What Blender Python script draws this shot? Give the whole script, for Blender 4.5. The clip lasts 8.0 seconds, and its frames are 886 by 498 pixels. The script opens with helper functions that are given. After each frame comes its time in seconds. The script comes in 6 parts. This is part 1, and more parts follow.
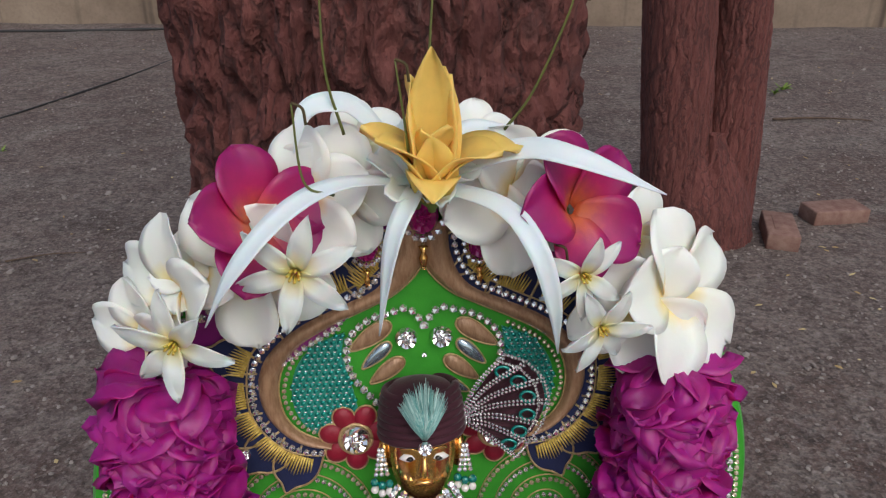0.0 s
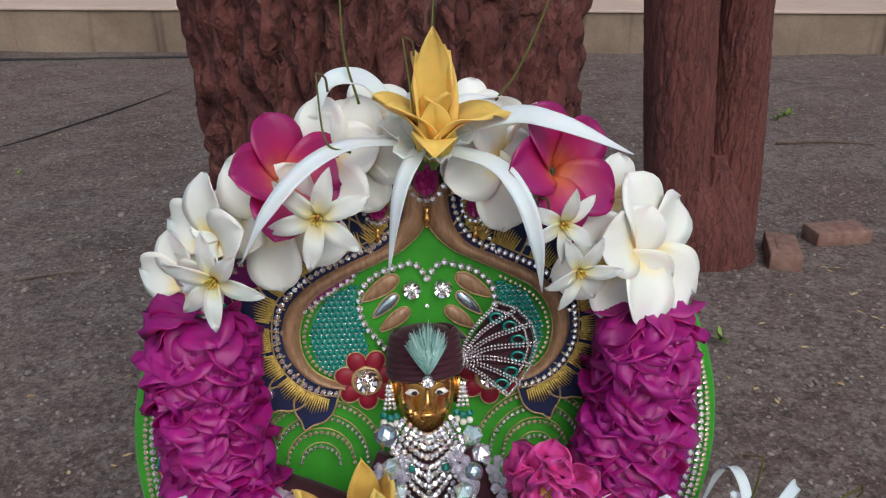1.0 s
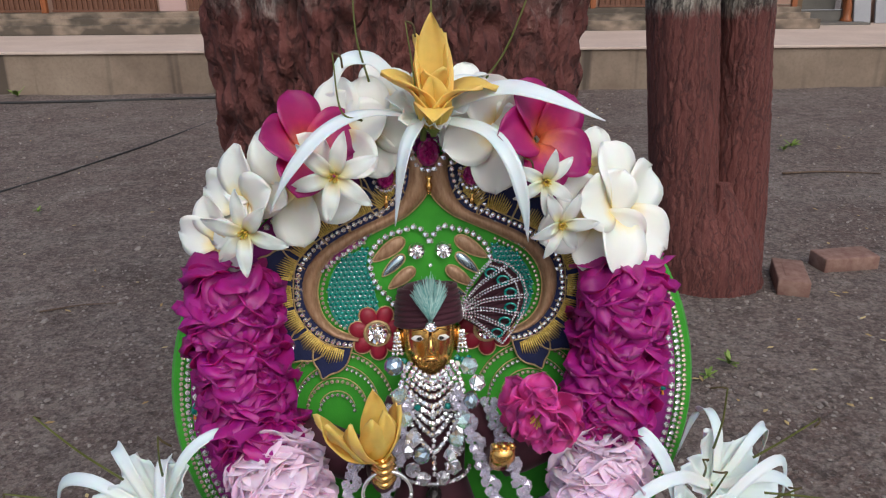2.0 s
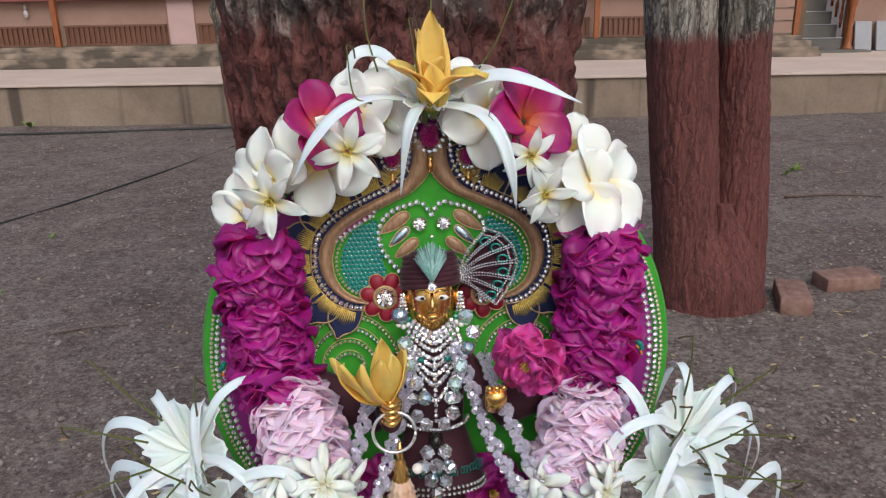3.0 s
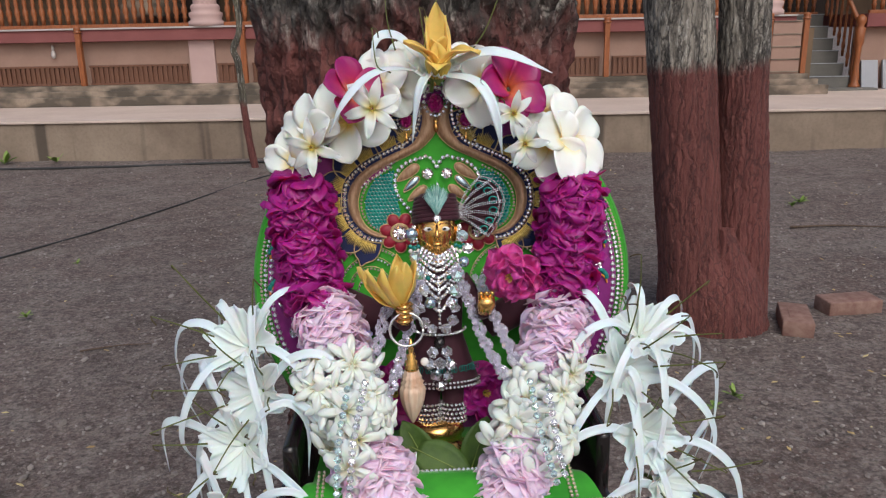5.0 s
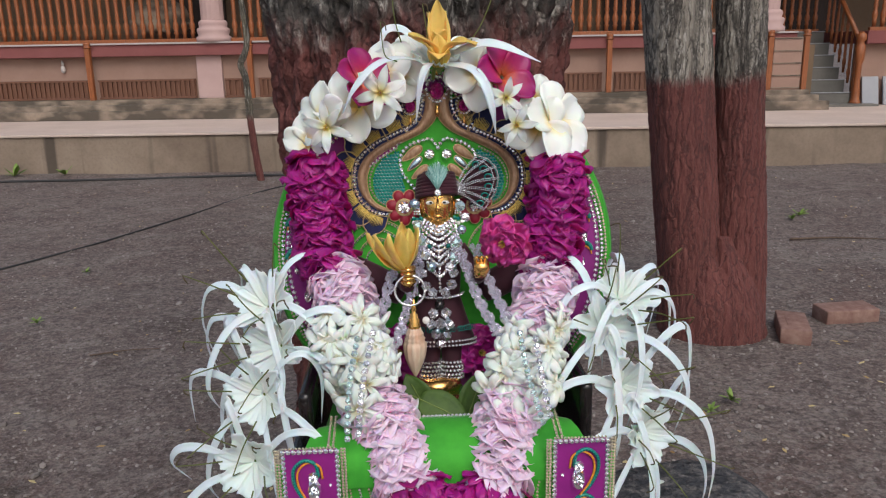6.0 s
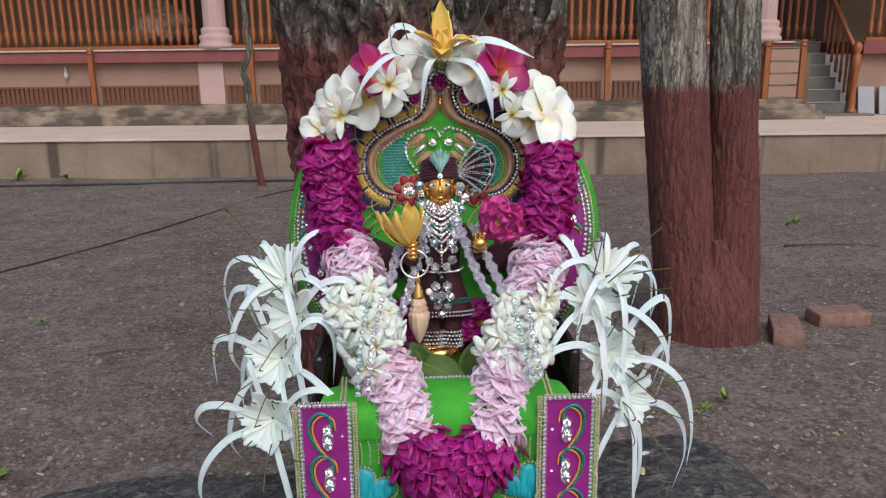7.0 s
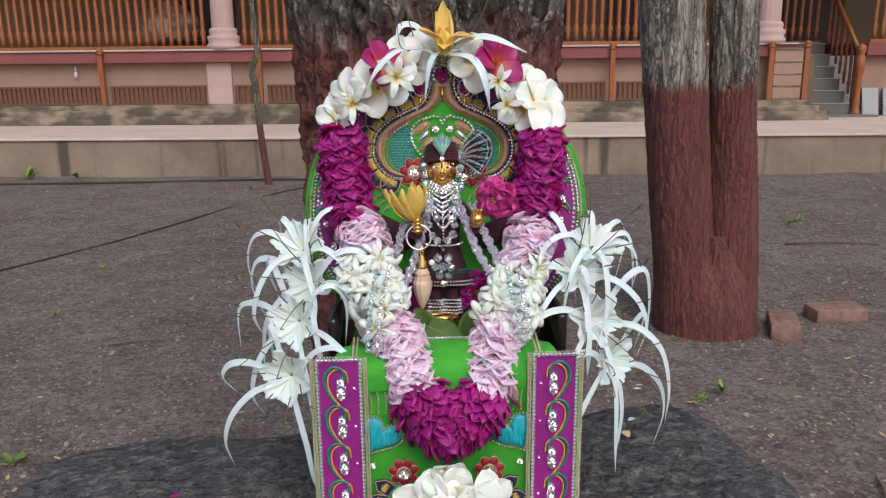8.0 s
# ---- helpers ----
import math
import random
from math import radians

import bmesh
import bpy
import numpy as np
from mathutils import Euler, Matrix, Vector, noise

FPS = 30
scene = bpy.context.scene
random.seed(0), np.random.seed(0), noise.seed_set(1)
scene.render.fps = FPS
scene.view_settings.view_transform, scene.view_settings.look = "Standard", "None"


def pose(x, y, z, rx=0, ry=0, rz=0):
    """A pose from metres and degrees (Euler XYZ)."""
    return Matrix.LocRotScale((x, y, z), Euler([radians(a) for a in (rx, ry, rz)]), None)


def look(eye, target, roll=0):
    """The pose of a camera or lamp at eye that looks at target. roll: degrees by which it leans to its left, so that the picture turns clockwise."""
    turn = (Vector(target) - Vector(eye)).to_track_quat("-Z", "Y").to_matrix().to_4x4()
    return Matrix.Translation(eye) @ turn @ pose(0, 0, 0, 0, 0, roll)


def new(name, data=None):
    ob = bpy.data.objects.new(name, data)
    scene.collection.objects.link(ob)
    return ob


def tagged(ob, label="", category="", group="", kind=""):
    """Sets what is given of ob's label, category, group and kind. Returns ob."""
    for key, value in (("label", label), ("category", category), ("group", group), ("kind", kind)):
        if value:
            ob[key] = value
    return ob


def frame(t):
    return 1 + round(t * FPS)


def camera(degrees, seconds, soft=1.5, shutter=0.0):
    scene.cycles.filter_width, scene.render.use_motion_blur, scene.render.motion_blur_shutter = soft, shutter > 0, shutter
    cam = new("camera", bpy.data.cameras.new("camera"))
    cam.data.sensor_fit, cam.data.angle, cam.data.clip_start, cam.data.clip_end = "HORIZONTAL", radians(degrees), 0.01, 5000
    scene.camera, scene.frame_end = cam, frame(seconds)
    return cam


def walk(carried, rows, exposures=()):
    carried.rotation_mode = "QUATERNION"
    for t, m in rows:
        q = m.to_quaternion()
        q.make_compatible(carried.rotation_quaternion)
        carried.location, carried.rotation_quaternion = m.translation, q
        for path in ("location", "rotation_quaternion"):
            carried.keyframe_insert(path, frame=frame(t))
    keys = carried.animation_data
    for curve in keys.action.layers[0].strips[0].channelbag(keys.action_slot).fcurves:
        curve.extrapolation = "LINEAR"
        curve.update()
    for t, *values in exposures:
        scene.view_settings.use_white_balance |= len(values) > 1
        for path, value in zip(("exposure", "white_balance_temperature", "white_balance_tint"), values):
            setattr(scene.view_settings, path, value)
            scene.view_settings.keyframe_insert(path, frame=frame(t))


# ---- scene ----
cam = camera(59.6, 8.0, 1.2)
PATH = [
    (0, (0.18, 0.128, 1.513), (0.228, 1.927, 0.641), 0.6),
    (0.5, (0.182, 0.097, 1.509), (0.218, 1.912, 0.67), 0.4),
    (1, (0.182, 0.066, 1.504), (0.212, 1.896, 0.696), 0.4),
    (1.5, (0.185, 0.032, 1.495), (0.199, 1.881, 0.733), -0.1),
    (3, (0.192, -0.075, 1.47), (0.175, 1.819, 0.828), -1.0),
    (3.5, (0.196, -0.113, 1.464), (0.165, 1.79, 0.848), -1.1),
    (4, (0.197, -0.154, 1.453), (0.159, 1.758, 0.868), -1.2),
    (4.5, (0.198, -0.191, 1.444), (0.155, 1.727, 0.881), -1.2),
    (6, (0.206, -0.313, 1.414), (0.147, 1.622, 0.911), -1.0),
    (6.5, (0.205, -0.35, 1.405), (0.148, 1.589, 0.92), -1.1),
    (7, (0.205, -0.389, 1.402), (0.149, 1.551, 0.92), -0.7),
    (7.5, (0.208, -0.436, 1.4), (0.145, 1.504, 0.92), -0.6),
    (8, (0.212, -0.482, 1.395), (0.142, 1.458, 0.916), -0.6),
]
walk(cam, [(t, look(eye, target, roll)) for t, eye, target, roll in PATH],
     exposures=[(0, -0.42), (1.5, -0.33), (3.5, -0.17), (6, -0.24), (8, -0.1)])

# ---- light: overcast daylight ----
SUN_UP, SUN_TURN = radians(48), radians(163)
world = bpy.data.worlds.new("overcast_sky")
scene.world = world
world.use_nodes = True
wn = world.node_tree.nodes
wl = world.node_tree.links
sky = wn.new("ShaderNodeTexSky")
sky.sky_type, sky.sun_disc = "NISHITA", False
sky.sun_elevation, sky.sun_rotation = SUN_UP, SUN_TURN
sky.air_density, sky.dust_density, sky.ozone_density = 1.0, 4.0, 1.0
hue = wn.new("ShaderNodeHueSaturation")
hue.inputs["Saturation"].default_value = 0.85
wl.new(sky.outputs[0], hue.inputs["Color"])
wl.new(hue.outputs[0], wn["Background"].inputs[0])
wn["Background"].inputs[1].default_value = 0.17
sun = new("sun", bpy.data.lights.new("sun", "SUN"))
sun.data.energy, sun.data.angle, sun.data.color = 1.1, radians(40), (0.94, 0.97, 1.0)
sun.matrix_world = look((2, -6.5, 7.5), (0, 0, 0))


# ---- materials ----
def rgb(c):
    return (*c, 1.0)


class Mat:
    """A small node builder round a Principled shader."""

    def __init__(self, name, color=(0.5, 0.5, 0.5), rough=0.6, metal=0.0, **more):
        self.m = bpy.data.materials.new(name)
        self.m.use_nodes = True
        self.n, self.l = self.m.node_tree.nodes, self.m.node_tree.links
        self.b = self.n["Principled BSDF"]
        self.b.inputs["Base Color"].default_value = rgb(color)
        self.b.inputs["Roughness"].default_value = rough
        self.b.inputs["Metallic"].default_value = metal
        for k, v in more.items():
            self.b.inputs[k.replace("_", " ")].default_value = v
        self.co = self.n.new("ShaderNodeTexCoord").outputs["Object"]
        self.height = None

    def node(self, kind, **ins):
        x = self.n.new(kind)
        for k, v in ins.items():
            k = k.replace("_", " ")
            if isinstance(v, bpy.types.NodeSocket):
                self.l.new(v, x.inputs[k])
            else:
                x.inputs[k].default_value = v
        return x

    def scaled(self, x, y, z, where=None):
        mp = self.node("ShaderNodeMapping", Vector=where or self.co)
        mp.inputs["Scale"].default_value = (x, y, z)
        return mp.outputs[0]

    def noise(self, scale, detail=4.0, rough=0.55, where=None, distort=0.0):
        return self.node("ShaderNodeTexNoise", Vector=where or self.co, Scale=scale, Detail=detail, Roughness=rough, Distortion=distort).outputs["Fac"]

    def cells(self, scale, where=None, feature="F1"):
        v = self.n.new("ShaderNodeTexVoronoi")
        v.feature = feature
        self.l.new(where or self.co, v.inputs["Vector"])
        v.inputs["Scale"].default_value = scale
        return v.outputs["Distance"]

    def ramp(self, fac, *stops):
        r = self.n.new("ShaderNodeValToRGB")
        el = r.color_ramp.elements
        while len(el) < len(stops):
            el.new(0.5)
        for e, (p, c) in zip(el, stops):
            e.position = p
            e.color = rgb(c) if isinstance(c, tuple) else (c, c, c, 1)
        self.l.new(fac, r.inputs[0])
        return r.outputs[0]

    def mix(self, fac, a, b, kind="MIX"):
        x = self.n.new("ShaderNodeMix")
        x.data_type, x.blend_type = "RGBA", kind
        for i, v in ((0, fac), (6, a), (7, b)):
            if isinstance(v, bpy.types.NodeSocket):
                self.l.new(v, x.inputs[i])
            else:
                x.inputs[i].default_value = rgb(v) if isinstance(v, tuple) else v
        return x.outputs[2]

    def math(self, op, a, b=0.0):
        x = self.n.new("ShaderNodeMath")
        x.operation = op
        for i, v in enumerate((a, b)):
            if isinstance(v, bpy.types.NodeSocket):
                self.l.new(v, x.inputs[i])
            else:
                x.inputs[i].default_value = v
        return x.outputs[0]

    def xyz(self):
        return self.node("ShaderNodeSeparateXYZ", Vector=self.co).outputs

    def random(self):
        return self.n.new("ShaderNodeObjectInfo").outputs["Random"]

    def island(self):
        return self.n.new("ShaderNodeNewGeometry").outputs["Random Per Island"]

    def color(self, socket):
        self.l.new(socket, self.b.inputs["Base Color"])
        return self

    def set(self, name, socket):
        self.l.new(socket, self.b.inputs[name])
        return self

    def bump(self, socket, strength=0.4, distance=0.01):
        b = self.node("ShaderNodeBump", Height=socket, Strength=strength, Distance=distance)
        if self.height:
            self.l.new(self.height, b.inputs["Normal"])
        self.height = b.outputs[0]
        self.l.new(self.height, self.b.inputs["Normal"])
        return self


def soil_material():
    m = Mat("packed_soil", rough=0.95)
    big = m.noise(0.9, 5, 0.6)
    fine = m.noise(38, 6, 0.7)
    streak = m.noise(1.7, 6, 0.7, m.scaled(0.7, 1.6, 1))
    base = m.mix(m.ramp(big, (0.38, 0.0), (0.62, 1.0)), (0.115, 0.072, 0.06), (0.175, 0.135, 0.118))
    base = m.mix(m.ramp(streak, (0.45, 0.0), (0.68, 0.6)), base, (0.175, 0.15, 0.136))
    mid = m.noise(11, 6, 0.72)
    patch = m.noise(2.6, 7, 0.68, None, 0.7)
    base = m.mix(m.ramp(patch, (0.34, 0.65), (0.46, 0.0)), base, (0.062, 0.042, 0.034))
    base = m.mix(m.ramp(patch, (0.53, 0.0), (0.66, 0.75)), base, (0.235, 0.205, 0.182))
    base = m.mix(m.ramp(mid, (0.36, 0.75), (0.5, 0.0)), base, (0.05, 0.036, 0.031))
    base = m.mix(m.ramp(mid, (0.54, 0.0), (0.7, 0.6)), base, (0.26, 0.235, 0.215))
    base = m.mix(m.ramp(fine, (0.36, 0.8), (0.5, 0.0)), base, (0.045, 0.034, 0.029))
    base = m.mix(m.ramp(fine, (0.55, 0.0), (0.7, 0.7)), base, (0.3, 0.255, 0.245))
    grit = m.cells(95)
    for size, much in ((150, 0.3), (62, 0.32)):
        v = m.node("ShaderNodeTexVoronoi", Vector=m.co, Scale=size)
        shade = m.node("ShaderNodeSeparateColor", Color=v.outputs["Color"]).outputs[0]
        base = m.mix(m.ramp(shade, (0.0, much), (0.45, 0.0)), base, (0.04, 0.03, 0.026))
        base = m.mix(m.ramp(shade, (0.7, 0.0), (1.0, much)), base, (0.3, 0.26, 0.235))
    m.color(base)
    m.bump(fine, 0.7, 0.012)
    m.bump(grit, 0.35, 0.004)
    m.bump(m.cells(62), 0.5, 0.008)
    m.bump(streak, 0.4, 0.03)
    return m.m


def bark_material(name, paint_top, pale, tight):
    """Furrowed bark with a red-oxide painted foot up to paint_top (metres above the root)."""
    m = Mat(name, rough=0.85)
    z = m.xyz()[2]
    g = 1 / tight ** 1.6
    long = m.noise(9 * tight, 6, 0.65, m.scaled(1, 1, 0.28 * g), 0.6)
    fine = m.noise(60 * tight, 5, 0.7, m.scaled(1, 1, 0.4 * g))
    wave = m.noise(7, 3, 0.6)
    edge = m.math("ADD", z, m.math("MULTIPLY", m.math("SUBTRACT", wave, 0.5), 0.14))
    edge = m.math("ADD", edge, m.math("MULTIPLY", m.math("SUBTRACT", fine, 0.5), 0.12))
    over = m.ramp(m.math("ADD", m.math("MULTIPLY", m.math("SUBTRACT", edge, paint_top), 16.0), 0.5), (0.0, 0.0), (1.0, 1.0))
    red = m.mix(m.ramp(long, (0.3, 0.0), (0.7, 1.0)), (0.085, 0.023, 0.02), (0.165, 0.05, 0.043))
    red = m.mix(m.ramp(fine, (0.45, 0.0), (0.75, 0.7)), red, (0.22, 0.085, 0.07))
    warp = m.node("ShaderNodeTexNoise", Vector=m.co, Scale=16.0 * tight, Detail=4.0).outputs["Color"]
    bent = m.mix(0.09 * g, m.co, warp, "ADD")
    crack = m.cells(15 * tight, m.scaled(1, 1, 0.2 * g, bent), "DISTANCE_TO_EDGE")
    red = m.mix(m.ramp(crack, (0.0, 0.6), (0.06, 0.0)), red, (0.022, 0.009, 0.009))
    grey = m.mix(m.ramp(long, (0.36, 0.0), (0.6, 1.0)), (0.04, 0.034, 0.03), pale)
    fleck = m.noise(34 * tight, 6, 0.75, m.scaled(1, 1, 0.45 * g), 0.5)
    grey = m.mix(m.ramp(fleck, (0.53, 0.0), (0.62, 0.85)), grey, (0.46, 0.43, 0.385))
    grey = m.mix(m.ramp(fleck, (0.36, 0.8), (0.46, 0.0)), grey, (0.022, 0.019, 0.016))
    grey = m.mix(m.ramp(crack, (0.0, 0.8), (0.09, 0.0)), grey, (0.014, 0.012, 0.011))
    m.color(m.mix(over, red, grey))
    m.bump(m.ramp(crack, (0.0, 0.0), (0.16, 1.0)), 0.55, 0.008)
    flake = m.cells(46 * tight, m.scaled(1, 1, 0.35 * g, bent))
    m.bump(long, 0.8, 0.02)
    m.bump(flake, 0.9 * g, 0.01)
    m.bump(m.noise(120, 5, 0.7, m.scaled(1, 1, 0.5 * g)), 0.9, 0.006)
    return m.m


def plaster_material(name, a, b, grime, streaks=(1.9, 1.0, 0.13, 0.585, 0.65)):
    m = Mat(name, rough=0.85)
    big = m.noise(1.6, 5, 0.6)
    fine = m.noise(30, 4, 0.6)
    c = m.mix(m.ramp(big, (0.3, 0.0), (0.72, 1.0)), a, b)
    if streaks:
        run = m.noise(1.1, 2.5, 0.55, m.scaled(*streaks[:3]))
        c = m.mix(m.ramp(run, (streaks[3], 0.0), (streaks[4], 0.85)), c, grime)
    c = m.mix(m.ramp(fine, (0.45, 0.0), (0.8, 0.25)), c, grime)
    m.color(c)
    m.bump(fine, 0.25, 0.006)
    return m.m


def wood_material(name, a, b, rough=0.45):
    m = Mat(name, rough=rough)
    g = m.noise(14, 5, 0.6, m.scaled(4, 4, 0.5), 0.8)
    m.color(m.mix(m.ramp(g, (0.3, 0.0), (0.7, 1.0)), a, b))
    m.bump(g, 0.15, 0.003)
    return m.m


def basalt_material():
    m = Mat("basalt", rough=0.8)
    big = m.noise(4.5, 6, 0.65)
    fine = m.noise(55, 6, 0.7)
    c = m.mix(m.ramp(big, (0.32, 0.0), (0.68, 1.0)), (0.032, 0.033, 0.037), (0.085, 0.083, 0.085))
    c = m.mix(m.ramp(fine, (0.47, 0.0), (0.62, 0.85)), c, (0.2, 0.178, 0.165))
    speck = m.cells(140)
    c = m.mix(m.ramp(speck, (0.0, 0.6), (0.35, 0.0)), c, (0.02, 0.019, 0.019))
    m.bump(speck, 0.8, 0.006)
    pits = m.cells(38)
    c = m.mix(m.ramp(pits, (0.0, 0.7), (0.3, 0.0)), c, (0.015, 0.014, 0.014))
    m.bump(pits, 0.9, 0.014)
    pale = m.noise(9, 5, 0.7, m.scaled(1, 2.2, 1))
    c = m.mix(m.ramp(pale, (0.62, 0.0), (0.76, 0.5)), c, (0.26, 0.25, 0.24))
    m.color(c)
    m.set("Roughness", m.ramp(big, (0.3, 0.6), (0.7, 0.85)))
    m.bump(m.noise(17, 6, 0.7), 0.9, 0.03)
    m.bump(big, 0.5, 0.03)
    m.bump(fine, 0.7, 0.006)
    return m.m


def brick_material():
    m = Mat("fired_brick", rough=0.9)
    n = m.noise(18, 5, 0.65)
    m.color(m.mix(m.ramp(n, (0.3, 0.0), (0.7, 1.0)), (0.16, 0.075, 0.058), (0.29, 0.185, 0.15)))
    m.bump(n, 0.4, 0.01)
    return m.m


def cloth_material(name, a, b, scale=900.0, sheen=0.12, rough=0.8):
    m = Mat(name, rough=rough, Sheen_Weight=sheen, Sheen_Roughness=0.4)
    n = m.noise(30, 4, 0.6)
    w = m.noise(scale, 2, 0.5)
    m.color(m.mix(m.ramp(n, (0.3, 0.0), (0.7, 1.0)), a, b))
    m.bump(w, 0.25, 0.0006)
    m.bump(n, 0.2, 0.002)
    return m.m


def thread_material(name, a, b, stretch, metal=0.0, rough=0.4):
    """Satin or metal thread laid side by side."""
    m = Mat(name, rough=rough, metal=metal)
    w = m.noise(420, 3, 0.6, m.scaled(*stretch))
    m.color(m.mix(m.ramp(w, (0.35, 0.0), (0.65, 1.0)), a, b))
    m.bump(w, 0.6, 0.001)
    return m.m


def petal_material(name, heart, blade, rim, heart_r, rim_r, vein=0.12, sss=0.25, rough=0.45):
    """Petal coloured from the heart of the flower outwards, with fine veins."""
    m = Mat(name, rough=rough, Subsurface_Weight=sss, Subsurface_Scale=0.007)
    x, y, z = m.xyz()
    r = m.math("SQRT", m.math("ADD", m.math("ADD", m.math("MULTIPLY", x, x), m.math("MULTIPLY", y, y)), m.math("MULTIPLY", z, z)))
    n = m.noise(160, 4, 0.6)
    r = m.math("ADD", r, m.math("MULTIPLY", m.math("SUBTRACT", n, 0.5), rim_r * 0.25))
    c = m.ramp(m.math("DIVIDE", r, rim_r), (0.0, heart), (heart_r / rim_r, heart), (min(0.97, heart_r / rim_r + 0.38), blade), (1.0, rim))
    c = m.mix(m.math("MULTIPLY", m.random(), 0.1), c, tuple(v * 0.7 for v in blade))
    c = m.mix(m.ramp(n, (0.4, 0.0), (0.75, vein)), c, tuple(v * 0.55 for v in blade))
    m.color(c)
    m.bump(n, 0.2, 0.0008)
    return m.m


def ruffle_material(name, a, b, c):
    """Layered garland petals, each petal a shade of its own."""
    m = Mat(name, rough=0.5, Subsurface_Weight=0.3, Subsurface_Scale=0.006)
    i = m.island()
    n = m.noise(110, 4, 0.6)
    k = m.mix(m.ramp(i, (0.0, 0.0), (1.0, 1.0)), a, b)
    k = m.mix(m.ramp(n, (0.45, 0.0), (0.8, 0.4)), k, c)
    m.color(k)
    m.bump(n, 0.3, 0.0015)
    return m.m


SOIL = soil_material()
BARK_BIG = bark_material("bark_big_tree", 1.45, (0.12, 0.105, 0.093), 1.0)
BARK_TWIN = bark_material("bark_twin_tree", 1.25, (0.32, 0.285, 0.24), 1.6)
BARK_THIN = bark_material("bark_sapling", 0.7, (0.13, 0.115, 0.08), 2.5)
PLINTH = plaster_material("plinth_plaster", (0.18, 0.132, 0.096), (0.31, 0.242, 0.182), (0.06, 0.046, 0.035), (3.7, 1.0, 0.2, 0.575, 0.66))
LEDGE = plaster_material("weathered_ledge", (0.24, 0.18, 0.135), (0.38, 0.3, 0.23), (0.05, 0.042, 0.032), (1.9, 1.0, 3.0, 0.4, 0.54))
TERRACE = plaster_material("terrace_floor", (0.5, 0.395, 0.34), (0.61, 0.5, 0.435), (0.34, 0.26, 0.21), False)
PINK_WALL = plaster_material("pink_limewash", (0.28, 0.172, 0.13), (0.36, 0.232, 0.182), (0.24, 0.155, 0.12), False)
MAROON = plaster_material("maroon_band", (0.185, 0.055, 0.052), (0.25, 0.085, 0.08), (0.2, 0.08, 0.08), False)
# beige taken down to dark brown, so the verandah's shade is in the colour
SHADED_WALL = plaster_material("verandah_wall_shaded", (0.12, 0.078, 0.045), (0.17, 0.115, 0.07), (0.18, 0.13, 0.1), False)
COLUMN_PINK = plaster_material("column_paint", (0.42, 0.285, 0.265), (0.5, 0.35, 0.325), (0.5, 0.35, 0.33), False)
WHITE_EDGE = plaster_material("white_edge", (0.4, 0.36, 0.35), (0.5, 0.46, 0.44), (0.4, 0.36, 0.34), False)
TEAK = wood_material("varnished_teak", (0.2, 0.06, 0.018), (0.33, 0.105, 0.034))
DARK_WOOD = wood_material("dark_lattice_wood", (0.11, 0.045, 0.025), (0.19, 0.085, 0.05), 0.6)
# near-black: the gloom inside the verandah openings, put into the colour
OPENING_SHADE = wood_material("opening_shade", (0.02, 0.012, 0.009), (0.045, 0.025, 0.018), 0.7)
GREY_STEP = plaster_material("grey_stone_step", (0.1, 0.095, 0.085), (0.16, 0.15, 0.135), (0.07, 0.065, 0.06), False)
SLAB_GREY = plaster_material("grey_slab", (0.27, 0.28, 0.3), (0.36, 0.37, 0.39), (0.3, 0.3, 0.32), False)
BASALT = basalt_material()
BRICK = brick_material()
RUBBER = Mat("black_rubber", (0.035, 0.034, 0.035), 0.7).m
TWIG = wood_material("dry_twig", (0.07, 0.045, 0.03), (0.15, 0.1, 0.07), 0.85)
PEBBLE = Mat("pale_pebble", (0.36, 0.33, 0.3), 0.85)
PEBBLE.color(PEBBLE.mix(PEBBLE.island(), (0.1, 0.078, 0.068), (0.32, 0.285, 0.26)))
PEBBLE = PEBBLE.m
DRY_LEAF = Mat("dry_leaf", rough=0.7)
DRY_LEAF.color(DRY_LEAF.mix(DRY_LEAF.island(), (0.3, 0.18, 0.06), (0.6, 0.5, 0.25)))
DRY_LEAF = DRY_LEAF.m
WEED = Mat("weed_leaf", rough=0.6)
WEED.color(WEED.mix(WEED.island(), (0.06, 0.13, 0.02), (0.2, 0.3, 0.05)))
WEED = WEED.m


# ---- mesh helpers ----
def part(name, bm, material, parent=None, label="", smooth=True):
    """Links a bmesh as one mesh object, under a thing or a part when parent is given."""
    me = bpy.data.meshes.new(name)
    bm.to_mesh(me)
    bm.free()
    return part_of(name, me, material, parent, label, smooth)


def part_of(name, me, material, parent=None, label="", smooth=True):
    mats = material if isinstance(material, (list, tuple)) else [material]
    if not me.materials:
        for m in mats:
            me.materials.append(m)
        if smooth:
            me.polygons.foreach_set("use_smooth", [True] * len(me.polygons))
    ob = new(name, me)
    if parent:
        ob.parent = parent
    if label:
        ob["label"] = label
    return ob


def thing(name, m, label, category, group="", kind=""):
    ob = new(name)
    ob.empty_display_size = 0.02
    ob.matrix_world = m
    return tagged(ob, label, category, group, kind)


def box(bm, x0, x1, y0, y1, z0, z1, bevel=0.0):
    r = bmesh.ops.create_cube(bm, size=1.0)
    bmesh.ops.scale(bm, vec=(x1 - x0, y1 - y0, z1 - z0), verts=r["verts"])
    bmesh.ops.translate(bm, vec=((x0 + x1) / 2, (y0 + y1) / 2, (z0 + z1) / 2), verts=r["verts"])
    if bevel:
        edges = list({e for v in r["verts"] for e in v.link_edges})
        bmesh.ops.bevel(bm, geom=edges, offset=bevel, segments=2, affect="EDGES", profile=0.6)
    return bm


